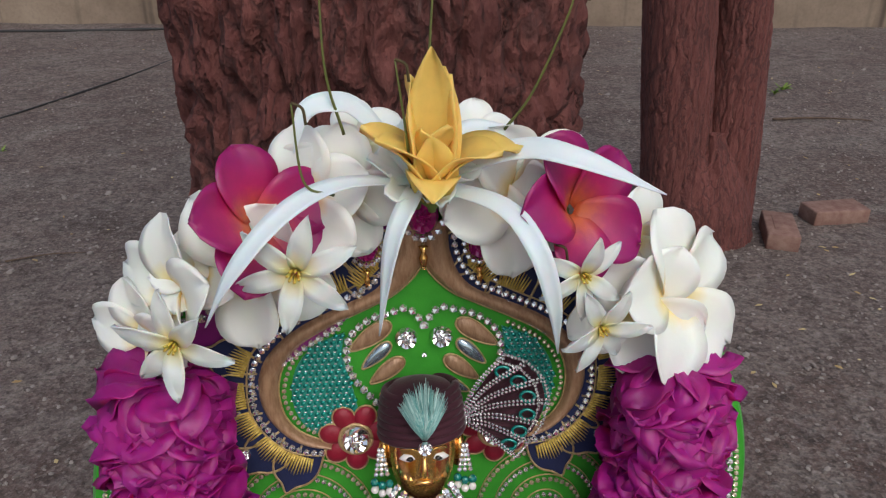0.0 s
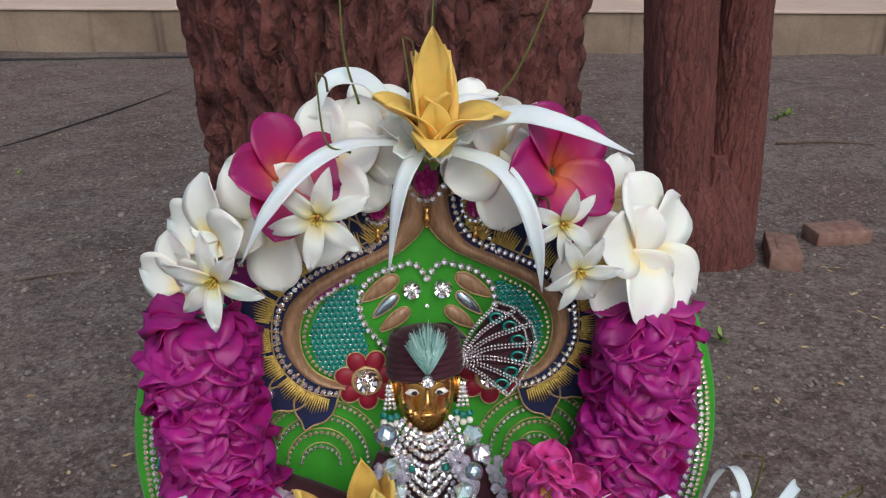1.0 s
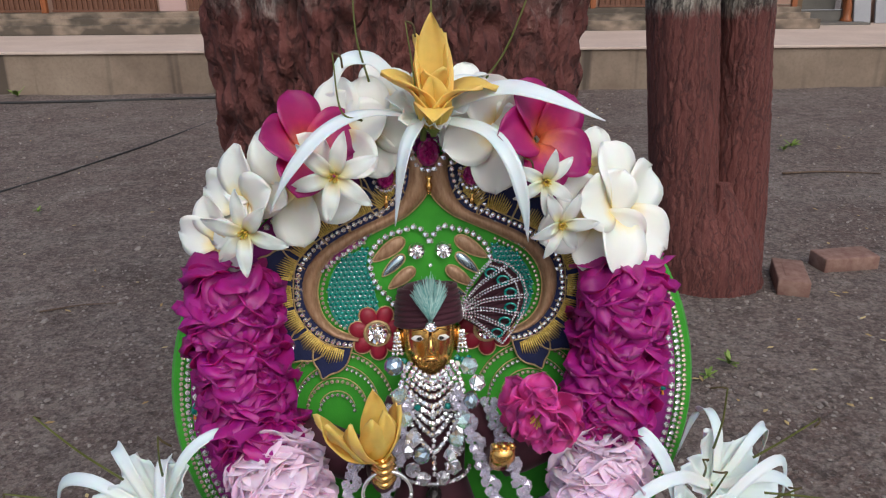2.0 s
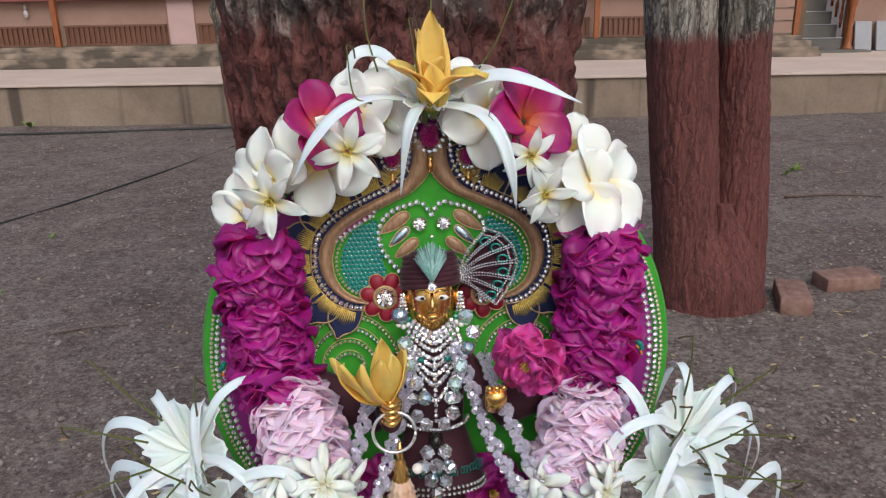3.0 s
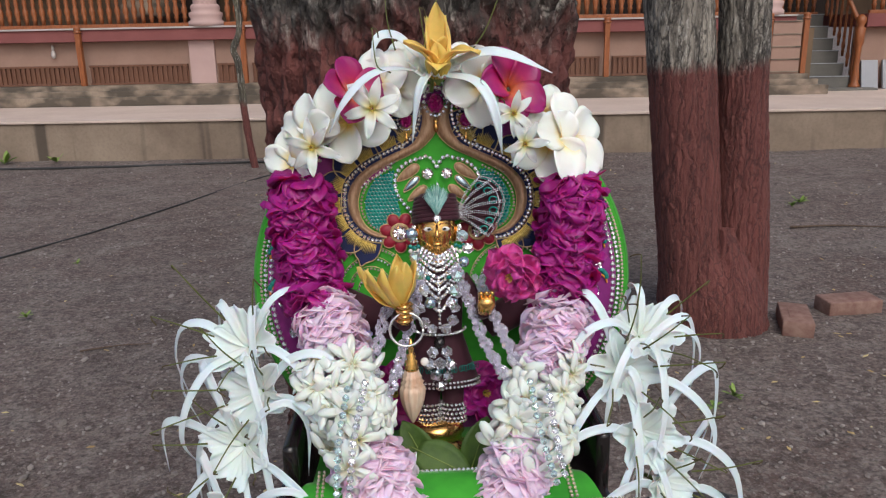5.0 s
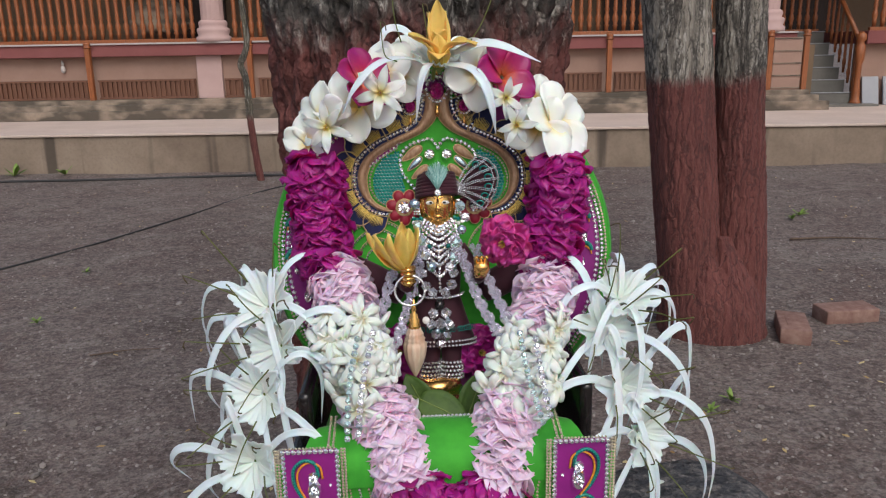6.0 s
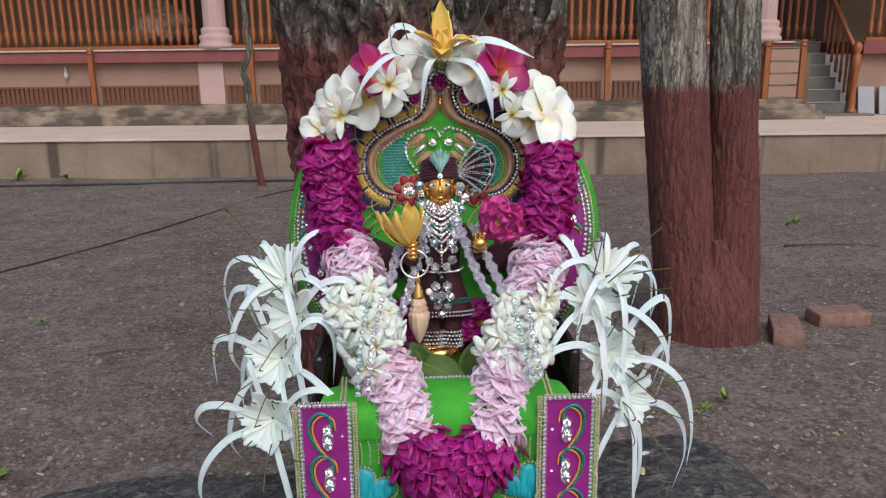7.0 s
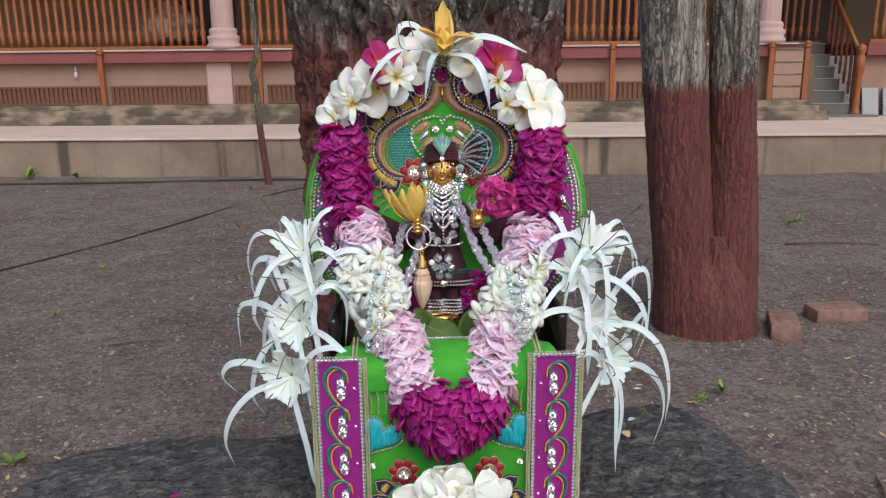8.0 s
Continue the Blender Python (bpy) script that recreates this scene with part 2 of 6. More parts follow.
def lathe(bm, profile, seg=16, at=(0, 0, 0), mat=0):
    """Turns a profile of (radius, height) round z."""
    rings = []
    for r, z in profile:
        rings.append([bm.verts.new((at[0] + r * math.cos(2 * math.pi * k / seg), at[1] + r * math.sin(2 * math.pi * k / seg), at[2] + z)) for k in range(seg)])
    for a, b in zip(rings, rings[1:]):
        for k in range(seg):
            f = bm.faces.new((a[k], a[(k + 1) % seg], b[(k + 1) % seg], b[k]))
            f.material_index = mat
    for ring, flip in ((rings[0], True), (rings[-1], False)):
        f = bm.faces.new(list(reversed(ring)) if flip else ring)
        f.material_index = mat
    return bm


def spline(points, n):
    """n + 1 points of a Catmull-Rom curve through points."""
    p = [Vector(q) for q in points]
    p = [p[0] * 2 - p[1]] + p + [p[-1] * 2 - p[-2]]
    out = []
    spans = len(p) - 3
    for i in range(n + 1):
        t = min(i / n * spans, spans - 1e-6)
        k = int(t)
        f = t - k
        a, b, c, d = p[k:k + 4]
        out.append(0.5 * ((2 * b) + (c - a) * f + (2 * a - 5 * b + 4 * c - d) * f * f + (3 * b - a - 3 * c + d) * f ** 3))
    return out


def tube(bm, points, radius, seg=6, mat=0, flat=1.0):
    """A tube along points; radius is a number or a function of 0..1."""
    rings = []
    n = len(points)
    up = Vector((0.13, 0.31, 0.94))
    for i, p in enumerate(points):
        d = (points[min(i + 1, n - 1)] - points[max(i - 1, 0)]).normalized()
        s = d.cross(up)
        if s.length < 1e-4:
            s = d.cross(Vector((1, 0, 0)))
        s.normalize()
        t = s.cross(d)
        r = radius(i / (n - 1)) if callable(radius) else radius
        rings.append([bm.verts.new(p + s * (r * math.cos(2 * math.pi * k / seg)) + t * (r * flat * math.sin(2 * math.pi * k / seg))) for k in range(seg)])
    for a, b in zip(rings, rings[1:]):
        for k in range(seg):
            bm.faces.new((a[k], a[(k + 1) % seg], b[(k + 1) % seg], b[k])).material_index = mat
    bm.faces.new(list(reversed(rings[0]))).material_index = mat
    bm.faces.new(rings[-1]).material_index = mat
    return bm


def trunk_mesh(height, radius, lean, rough, seed, seg=96, rows=150, base=-0.05):
    """A trunk with vertical furrows and broken plates: radius(z, angle) in metres, lean(z) its axis."""
    bm = bmesh.new()
    rings = []
    for i in range(rows + 1):
        z = base + (height - base) * (i / rows)
        cx, cy = lean(z)
        ring = []
        for k in range(seg):
            a = 2 * math.pi * k / seg
            r = radius(z, a)
            p = Vector((math.cos(a) * r * 19, math.sin(a) * r * 19, z * 4.0 + seed))
            p += 0.55 * noise.noise_vector(p * 0.9) + 0.2 * noise.noise_vector(p * 2.7)
            near, _ = noise.voronoi(p)
            near2, _ = noise.voronoi(p * 2.3 + Vector((3, 1, 7)))
            plate = 0.62 * min((near[1] - near[0]) * 4.6, 1.0) + 0.38 * min((near2[1] - near2[0]) * 4.2, 1.0) + 0.25 * noise.noise(p * 0.6)
            fine = noise.noise(Vector((math.cos(a) * r * 60, math.sin(a) * r * 60, z * 22 + seed)))
            r += rough * (plate * 1.3 - 0.9) + rough * 0.55 * fine
            ring.append(bm.verts.new((cx + r * math.cos(a), cy + r * math.sin(a), z)))
        rings.append(ring)
    for a, b in zip(rings, rings[1:]):
        for k in range(seg):
            bm.faces.new((a[k], a[(k + 1) % seg], b[(k + 1) % seg], b[k]))
    bm.faces.new(list(reversed(rings[0])))
    bm.faces.new(rings[-1])
    return bm


# ---- ground ----
def ground_height(x, y):
    near = max(0.0, 1.0 - (x * x + (y - 4) ** 2) / 400)
    h = 0.02 * noise.noise(Vector((x * 0.9, y * 0.9, 0))) + 0.012 * noise.noise(Vector((x * 3.1, y * 3.1, 5)))
    return near * h


def ground_sheet():
    bm = bmesh.new()
    xs = [-2500, -600, -150, -40, -18] + [-10 + 0.2 * i for i in range(101)] + [18, 40, 150, 600, 2500]
    ys = [-2500, -600, -150, -40, -12] + [-4 + 0.2 * i for i in range(66)] + [14, 30, 80, 300, 900, 2500]
    grid = [[bm.verts.new((x, y, ground_height(x, y))) for x in xs] for y in ys]
    for r0, r1 in zip(grid, grid[1:]):
        for i in range(len(xs) - 1):
            bm.faces.new((r0[i], r0[i + 1], r1[i + 1], r1[i]))
    return bm


tagged(part("ground", ground_sheet(), SOIL), "bare grey-brown packed soil courtyard ground with grit", "ground", kind="structure")


def scatter(name, count, make, material, label, category, seed):
    rnd = random.Random(seed)
    bm = bmesh.new()
    for _ in range(count):
        y = 1.2 + 7.5 * rnd.random() ** 1.3
        x = rnd.uniform(-0.62, 0.62) * (y + 0.9) + 0.1
        make(bm, x, y, ground_height(x, y), rnd)
    return tagged(part(name, bm, material, smooth=False), label, category, kind="stuff")


def gravel(count, seed):
    rnd = random.Random(seed)
    bm = bmesh.new()
    bmesh.ops.create_icosphere(bm, subdivisions=1, radius=1.0)
    unit = [v.co.copy() for v in bm.verts]
    tris = [[v.index for v in f.verts] for f in bm.faces]
    bm.free()
    verts, faces = [], []
    for _ in range(count):
        y = 1.2 + 7.5 * rnd.random() ** 1.3
        x = rnd.uniform(-0.62, 0.62) * (y + 0.9) + 0.1
        s = rnd.uniform(0.002, 0.0085) * (2.2 if rnd.random() < 0.03 else 1.0)
        m = pose(x, y, ground_height(x, y) + s * 0.2, rnd.uniform(-30, 30), rnd.uniform(-30, 30), rnd.uniform(0, 360)) @ Matrix.Diagonal((s * rnd.uniform(0.9, 1.6), s, s * 0.6, 1))
        faces += [[i + len(verts) for i in t] for t in tris]
        verts += [m @ p for p in unit]
    me = bpy.data.meshes.new("gravel")
    me.from_pydata(verts, [], faces)
    tagged(part_of("gravel", me, PEBBLE, smooth=False), "small pale grit and pebbles scattered over the soil", "gravel", kind="stuff")


def fallen_leaf(bm, x, y, z, rnd):
    l, w = rnd.uniform(0.007, 0.018), rnd.uniform(0.004, 0.008)
    m = pose(x, y, z + 0.008, rnd.uniform(-15, 15), rnd.uniform(-15, 15), rnd.uniform(0, 360))
    pts = [(-l, 0, 0), (-l * 0.3, -w, 0.003), (l * 0.5, -w * 0.7, 0.002), (l, 0, 0.004), (l * 0.5, w * 0.7, 0.002), (-l * 0.3, w, 0.003)]
    top = [bm.verts.new(m @ Vector(p)) for p in pts]
    low = [bm.verts.new(m @ (Vector(p) - Vector((0, 0, 0.001)))) for p in pts]
    bm.faces.new(top)
    bm.faces.new(list(reversed(low)))
    for k in range(6):
        bm.faces.new((top[k], low[k], low[(k + 1) % 6], top[(k + 1) % 6]))


gravel(11000, 3)
scatter("fallen_leaves", 260, fallen_leaf, DRY_LEAF, "small dry yellowish leaves fallen on the soil", "leaf litter", 4)


def weed(x, y, size, seed):
    rnd = random.Random(seed)
    ob = thing("weed", pose(x, y, ground_height(x, y)), "small bright green weed growing from the bare soil", "weed", "weeds in the courtyard")
    bm = bmesh.new()
    for _ in range(12):
        a, l = rnd.uniform(0, 360), size * rnd.uniform(0.5, 1.0)
        m = pose(0, 0, 0.01, 0, -rnd.uniform(15, 60), a)
        pts = [(0, 0, 0), (l * 0.4, -l * 0.14, 0.004), (l * 0.8, -l * 0.12, 0), (l, 0, -0.004), (l * 0.8, l * 0.12, 0), (l * 0.4, l * 0.14, 0.004)]
        bm.faces.new([bm.verts.new(m @ Vector(p)) for p in pts])
    part("leaf_tuft", bm, WEED, ob, smooth=False)


for i, (x, y, s) in enumerate([(1.27, 2.58, 0.06), (1.16, 2.49, 0.05), (2.98, 6.06, 0.09), (-2.1, 3.55, 0.05), (-0.8, 1.55, 0.05), (-5.2, 8.75, 0.2), (-4.6, 8.8, 0.16), (-1.95, 2.75, 0.04), (-1.42, 1.96, 0.07), (2.88, 5.96, 0.09), (-2.31, 4.55, 0.05)]):
    weed(x, y, s, i)


def cable(points, radius, label):
    bm = bmesh.new()
    tube(bm, spline([(x, y, ground_height(x, y) + radius) for x, y in points], 60), radius, 6)
    tagged(part("cable", bm, RUBBER), label, "cable", "cables on the ground")


cable([(-3.6, 3.5), (-3.03, 4.556), (-2.8, 5.02), (-2.593, 5.49), (-2.25, 6.45), (-1.905, 7.59), (-1.5, 8.2), (-0.8, 8.5)], 0.0075, "thin black cable lying slack across the soil")
cable([(-7.5, 8.1), (-5.5, 8.35), (-3.6, 8.45), (-2.3, 8.6), (-1.0, 8.5), (0.5, 8.6)], 0.014, "black hose lying along the foot of the plinth")


def stick(points, radius, label):
    bm = bmesh.new()
    tube(bm, spline([(x, y, ground_height(x, y) + z) for x, y, z in points], 14), lambda s: radius * (1 - 0.6 * s), 5)
    tagged(part("twig", bm, TWIG), label, "twig", "fallen twigs")


stick([(1.0, 2.9, 0.01), (0.98, 2.65, 0.03), (1.03, 2.4, 0.02)], 0.006, "dry bent twig lying near the twin tree")
stick([(-1.6, 3.1, 0.012), (-1.45, 3.18, 0.014), (-1.3, 3.2, 0.01)], 0.005, "short dry twig on the soil")
stick([(1.9, 2.15, 0.012), (2.15, 2.05, 0.014), (2.5, 1.98, 0.01)], 0.007, "dry twig on the soil beyond the rock")
stick([(1.5, 1.7, 0.012), (1.55, 1.8, 0.012), (1.58, 1.92, 0.01)], 0.008, "short pale stick on the soil")
stick([(2.6, 5.3, 0.012), (2.95, 5.35, 0.014), (3.3, 5.3, 0.01)], 0.01, "dry stick lying on the soil")


# ---- bricks ----
def loose_brick(x, y, turn, label, hollow):
    ob = thing("brick", pose(x, y, ground_height(x, y) - 0.008, 1, 0, turn), label, "brick", "loose bricks")
    bm = box(bmesh.new(), -0.145, 0.145, -0.07, 0.07, 0, 0.078, 0.008)
    for v in bm.verts:
        v.co += 0.004 * noise.noise_vector(v.co * 30)
    part("block", bm, BRICK, ob)
    if hollow:
        part("hollow", box(bmesh.new(), -0.085, 0.085, -0.035, 0.035, 0.072, 0.0815, 0.004), BRICK, ob, "shallow stamped hollow of the brick")


loose_brick(2.2, 3.6, 8, "worn red-brown fired brick lying on the soil", False)
loose_brick(1.835, 3.38, 74, "worn red brick with a stamped top beside the tree", True)


# ---- trees ----
def big_tree():
    ob = thing("tree", pose(0.12, 1.22, 0), "thick furrowed tree trunk, lower part painted red oxide", "tree", "courtyard trees")
    def radius(z, a):
        r = 0.257 + 0.10 * math.exp(-max(z, 0) / 0.25) + 0.13 * max(0.0, min(z, 1.9) - 1.33) ** 1.2
        return r * (1 + 0.05 * math.cos(3 * a + 0.6) + 0.03 * math.cos(5 * a + z * 1.3))
    part("trunk", trunk_mesh(3.0, radius, lambda z: (-0.02 * max(0, z - 1.2), 0.0), 0.021, 3.0, 300, 380), BARK_BIG, ob)
    for k, (dx, dy, r) in enumerate([(-0.9, 0.2, 0.16), (0.8, 0.5, 0.17), (0.1, -0.3, 0.13)]):
        bm = bmesh.new()
        tube(bm, spline([(0.0, 0.0, 2.75), (dx * 0.35, dy * 0.35, 3.2), (dx, dy, 4.2), (dx * 1.6, dy * 1.6, 5.6)], 24), lambda s: r * (1 - 0.6 * s), 14)
        part("limb", bm, BARK_BIG, ob)


def twin_tree():
    ob = thing("tree", pose(1.385, 3.47, 0), "forked tree, two grey stems, foot painted red oxide", "tree", "courtyard trees")
    def foot(z, a):
        r = 0.246 + 0.014 * math.exp(-max(z, 0) / 0.1) + 0.012 * math.cos(2 * a)
        notch = math.exp(-((a - 4.83) / 0.16) ** 2) + math.exp(-((a - 1.6) / 0.16) ** 2)
        r *= 1 - 0.42 * min(1.0, max(0.0, (z - 0.12) / 0.36)) ** 1.5
        return r - 0.06 * notch * min(1.0, max(0.0, (z - 0.2) / 0.3))
    def low(z):
        return (0.075 - 0.13 * z, 0)
    part("trunk", trunk_mesh(0.5, foot, low, 0.006, 11.0, 200, 80), BARK_TWIN, ob)
    def left(z, a):
        return 0.154 + 0.012 * math.exp(-z / 0.15) + 0.008 * math.cos(3 * a)
    def right(z, a):
        return 0.108 + 0.032 * min(1.0, max(0.0, (1.15 - z) / 0.75)) + 0.006 * math.cos(2 * a + 1)
    part("stem", trunk_mesh(3.4, left, lambda z: (-0.135 - 0.11 * (z - 0.95), -0.02), 0.0055, 21.0, 150, 380, -0.05), BARK_TWIN, ob)
    part("stem", trunk_mesh(3.4, right, lambda z: (0.15 - 0.055 * (z - 0.95), 0.02), 0.0055, 31.0, 130, 380, -0.05), BARK_TWIN, ob)


def sapling():
    ob = thing("sapling", pose(-2.08, 8.35, 0), "thin crooked sapling stem with a red-painted foot", "sapling")
    bm = bmesh.new()
    tube(bm, spline([(-0.03, 0, -0.05), (-0.075, 0, 0.3), (-0.1, 0, 0.62), (-0.11, 0, 0.95), (-0.125, 0, 1.14), (-0.165, 0, 1.28), (-0.1, 0, 1.42), (-0.075, 0, 1.6), (-0.11, 0, 2.04), (-0.1, 0, 2.6), (-0.05, 0, 3.6)], 60), lambda s: 0.042 - 0.014 * s, 12)
    for v in bm.verts:
        v.co += 0.006 * noise.noise_vector(v.co * 9)
    part("stem", bm, BARK_THIN, ob)


big_tree()
twin_tree()
sapling()


# ---- building behind the courtyard ----
XL, XR = -9.5, 9.5
PY, TZ = 8.945, 0.485


def block(name, x0, x1, y0, y1, z0, z1, mat, label, category, bevel=0.01):
    bm = box(bmesh.new(), x0, x1, y0, y1, z0, z1, bevel)
    return tagged(part(name, bm, mat, smooth=False), label, category, kind="structure")


block("plinth_wall", XL, XR, PY, PY + 0.3, -0.1, TZ - 0.035, PLINTH, "beige plastered plinth wall with dark rain streaks", "wall")
block("terrace_floor", XL, XR, PY - 0.03, 14.0, TZ - 0.034, TZ, TERRACE, "pale pinkish terrace floor slab", "floor")
block("ledge_lower", XL, 5.3, 10.78, 10.9, TZ + 0.001, 0.612, LEDGE, "weathered stained plaster step", "step", 0.012)
block("ledge_middle", XL, 5.2, 10.901, 11.0, TZ + 0.001, 0.69, LEDGE, "weathered stained plaster step", "step", 0.012)
block("ledge_upper", XL, 5.1, 11.001, 11.35, TZ + 0.001, 0.757, LEDGE, "weathered stained plaster step", "step", 0.012)
block("wall_base", XL, 4.6, 11.25, 11.5, 0.755, 1.37, PINK_WALL, "pink limewashed wall under the verandah floor", "wall")
block("verandah_floor", XL, 4.9, 11.1, 14.0, 1.37, 1.535, MAROON, "maroon painted verandah floor edge", "floor")
block("verandah_edge", XL, 4.9, 11.07, 11.5, 1.536, 1.56, WHITE_EDGE, "thin whitish floor edging", "trim", 0.004)
block("verandah_floor_right", 6.08, XR, 11.5, 14.0, 1.37, 1.555, MAROON, "maroon painted verandah floor edge", "floor")
block("wall_base_right", 6.08, XR, 11.65, 11.9, 0.486, 1.369, PINK_WALL, "pink limewashed wall under the verandah floor", "wall")
block("wall_back", XL, XR, 13.6, 13.85, 1.56, 4.0, SHADED_WALL, "beige back wall of the verandah, its colour darkened for shade", "wall")
# slab out of view, added only to keep daylight off the verandah
block("verandah_roof", XL, XR, 10.7, 14.2, 4.0, 4.2, PINK_WALL, "plain unseen slab added over the verandah to shade it", "ceiling")
# flat dark sheets stand for the shade seen through the openings
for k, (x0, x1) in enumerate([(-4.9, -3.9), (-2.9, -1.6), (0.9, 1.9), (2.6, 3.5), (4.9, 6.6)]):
    block("door_%d" % (k + 1), x0, x1, 13.53, 13.59, 1.57, 3.6, OPENING_SHADE, "near-black sheet standing for a shaded opening in the verandah", "door")


def lattice(x0, x1):
    ob = thing("vent_lattice", pose((x0 + x1) / 2, 11.2, 0.76), "dark brown wooden lattice screen under the verandah", "lattice", "lattice screens", "")
    h = (x1 - x0) / 2
    bm = box(bmesh.new(), -h, h, 0.015, 0.04, 0.0, 0.28)
    part("backing", bm, DARK_WOOD, ob, smooth=False)
    for z0, z1 in ((0.0, 0.03), (0.25, 0.28)):
        part("rail", box(bmesh.new(), -h, h, -0.02, 0.014, z0, z1, 0.004), DARK_WOOD, ob, smooth=False)
    n = int((x1 - x0) / 0.07)
    slat = box(bmesh.new(), -0.02, 0.02, -0.012, 0.014, 0.031, 0.249)
    me = bpy.data.meshes.new("slat")
    slat.to_mesh(me)
    slat.free()
    for k in range(n):
        s = part_of("slat", me, DARK_WOOD, ob, smooth=False)
        s.location.x = -h + (k + 0.5) * (2 * h / n)


for x0, x1 in ((-9.4, -7.65), (-7.55, -5.33), (-5.18, -3.74), (-3.3, -2.95), (-2.8, -0.55), (-0.4, 2.2), (2.38, 4.3)):
    lattice(x0, x1)


def short_post(x):
    ob = thing("rail_post", pose(x, 11.06, 0.757), "varnished orange teak post with a ball cap", "post", "terrace posts")
    part("shaft", box(bmesh.new(), -0.036, 0.036, -0.036, 0.036, 0, 0.73, 0.006), TEAK, ob, smooth=False)
    bm = bmesh.new()
    lathe(bm, [(0.03, 0.73), (0.055, 0.74), (0.055, 0.755), (0.035, 0.765), (0.05, 0.79), (0.045, 0.815), (0.012, 0.83)], 14)
    part("cap", bm, TEAK, ob)


for x in (-7.6, -5.22, -2.87, -0.47, 2.27, 4.52, 5.02):
    short_post(x)


BAL = [(0.028, 0.0), (0.028, 0.06), (0.04, 0.075), (0.026, 0.1), (0.044, 0.16), (0.04, 0.2), (0.024, 0.25), (0.036, 0.3), (0.027, 0.34), (0.034, 0.6), (0.024, 0.72), (0.038, 0.76), (0.028, 0.8), (0.03, 0.9)]


def baluster_mesh():
    bm = lathe(bmesh.new(), BAL, 8)
    me = bpy.data.meshes.new("baluster")
    bm.to_mesh(me)
    bm.free()
    return me


BALUSTER = baluster_mesh()


def balustrade(x0, x1, y, z, step=0.121):
    ob = thing("balustrade", pose(x0, y, z), "varnished orange teak balustrade with turned balusters", "balustrade", "verandah balustrades")
    part("bottom_rail", box(bmesh.new(), 0, x1 - x0, -0.03, 0.03, 0.0, 0.05, 0.006), TEAK, ob, smooth=False)
    part("top_rail", box(bmesh.new(), 0, x1 - x0, -0.04, 0.04, 0.95, 1.02, 0.012), TEAK, ob, smooth=False)
    n = int((x1 - x0) / step)
    for k in range(n):
        b = part_of("baluster", BALUSTER, TEAK, ob)
        b.location = ((k + 0.5) * (x1 - x0) / n, 0, 0.05)


def verandah_column(x):
    ob = thing("column", pose(x, 11.28, 1.56), "round pink fluted column with a moulded base", "column", "verandah columns")
    bm = bmesh.new()
    lathe(bm, [(0.25, 0.0), (0.25, 0.06), (0.215, 0.09), (0.235, 0.14), (0.235, 0.18), (0.195, 0.2), (0.205, 0.24), (0.205, 0.27), (0.175, 0.3)], 28)
    part("base", bm, COLUMN_PINK, ob)
    bm = bmesh.new()
    rings = []
    for z in (0.3, 1.0, 1.8, 2.44):
        r0 = 0.165 - 0.006 * z
        rings.append([bm.verts.new((r0 * (1 - 0.05 * (k % 4 == 0)) * math.cos(2 * math.pi * k / 64), r0 * (1 - 0.05 * (k % 4 == 0)) * math.sin(2 * math.pi * k / 64), z)) for k in range(64)])
    for a, b in zip(rings, rings[1:]):
        for k in range(64):
            bm.faces.new((a[k], a[(k + 1) % 64], b[(k + 1) % 64], b[k]))
    part("shaft", bm, COLUMN_PINK, ob)


for x in (-8.9, -3.43, 0.6, 4.52):
    verandah_column(x)
for x0, x1 in ((-8.66, -3.68), (-3.18, 0.35), (0.85, 4.27)):
    balustrade(x0, x1, 11.3, 1.561)
balustrade(6.14, 9.3, 11.62, 1.556)
block("pier_below_column", -3.7, -3.33, 11.19, 11.249, 0.757, 1.369, COLUMN_PINK, "pale pink pier below the column", "pier")


def staircase():
    ob = thing("staircase", pose(5.34, 11.6, TZ), "grey stone steps rising to the verandah", "staircase")
    for k in range(6):
        part("step", box(bmesh.new(), 0.02, 0.62, 0.21 * k, 0.21 * (k + 1) + 0.02, 0.0 if k == 0 else 0.179 * k - 0.02, 0.179 * (k + 1), 0.008), GREY_STEP, ob, smooth=False)
        part("nosing", box(bmesh.new(), 0.018, 0.622, 0.21 * k - 0.012, 0.21 * k + 0.03, 0.179 * (k + 1) + 0.001, 0.179 * (k + 1) + 0.012, 0.003), SLAB_GREY, ob, smooth=False)
    part("landing_slab", box(bmesh.new(), 0.0, 0.9, -0.32, -0.015, 0.001, 0.03, 0.006), GREY_STEP, ob, "dark grey slab at the foot of the steps", smooth=False)


def stair_rail(x, length, rise, newel):
    ob = thing("stair_rail", pose(x, 11.56, TZ), "varnished teak stair rail with turned balusters", "stair rail", "stair rails")
    if newel:
        bm = bmesh.new()
        lathe(bm, [(0.08, 0.0), (0.08, 0.06), (0.05, 0.1), (0.062, 0.18), (0.04, 0.3), (0.045, 0.6), (0.066, 0.66), (0.07, 0.86), (0.042, 0.9), (0.07, 0.95), (0.066, 1.02), (0.02, 1.06)], 18)
        part("newel", bm, TEAK, ob)
    bm = bmesh.new()
    tube(bm, [Vector((0, 0.0, 0.9)), Vector((0, length, 0.9 + rise))], 0.034, 8)
    part("handrail", bm, TEAK, ob)
    for k in range(7):
        b = part_of("baluster", BALUSTER, TEAK, ob)
        f = (k + 0.7) / 7.4
        b.location = (0, length * f, 0.06 + rise * f)
        b.scale = (0.7, 0.7, 0.9)


staircase()
stair_rail(6.02, 1.27, 1.1, True)
balustrade(4.85, 6.0, 13.0, 1.561)
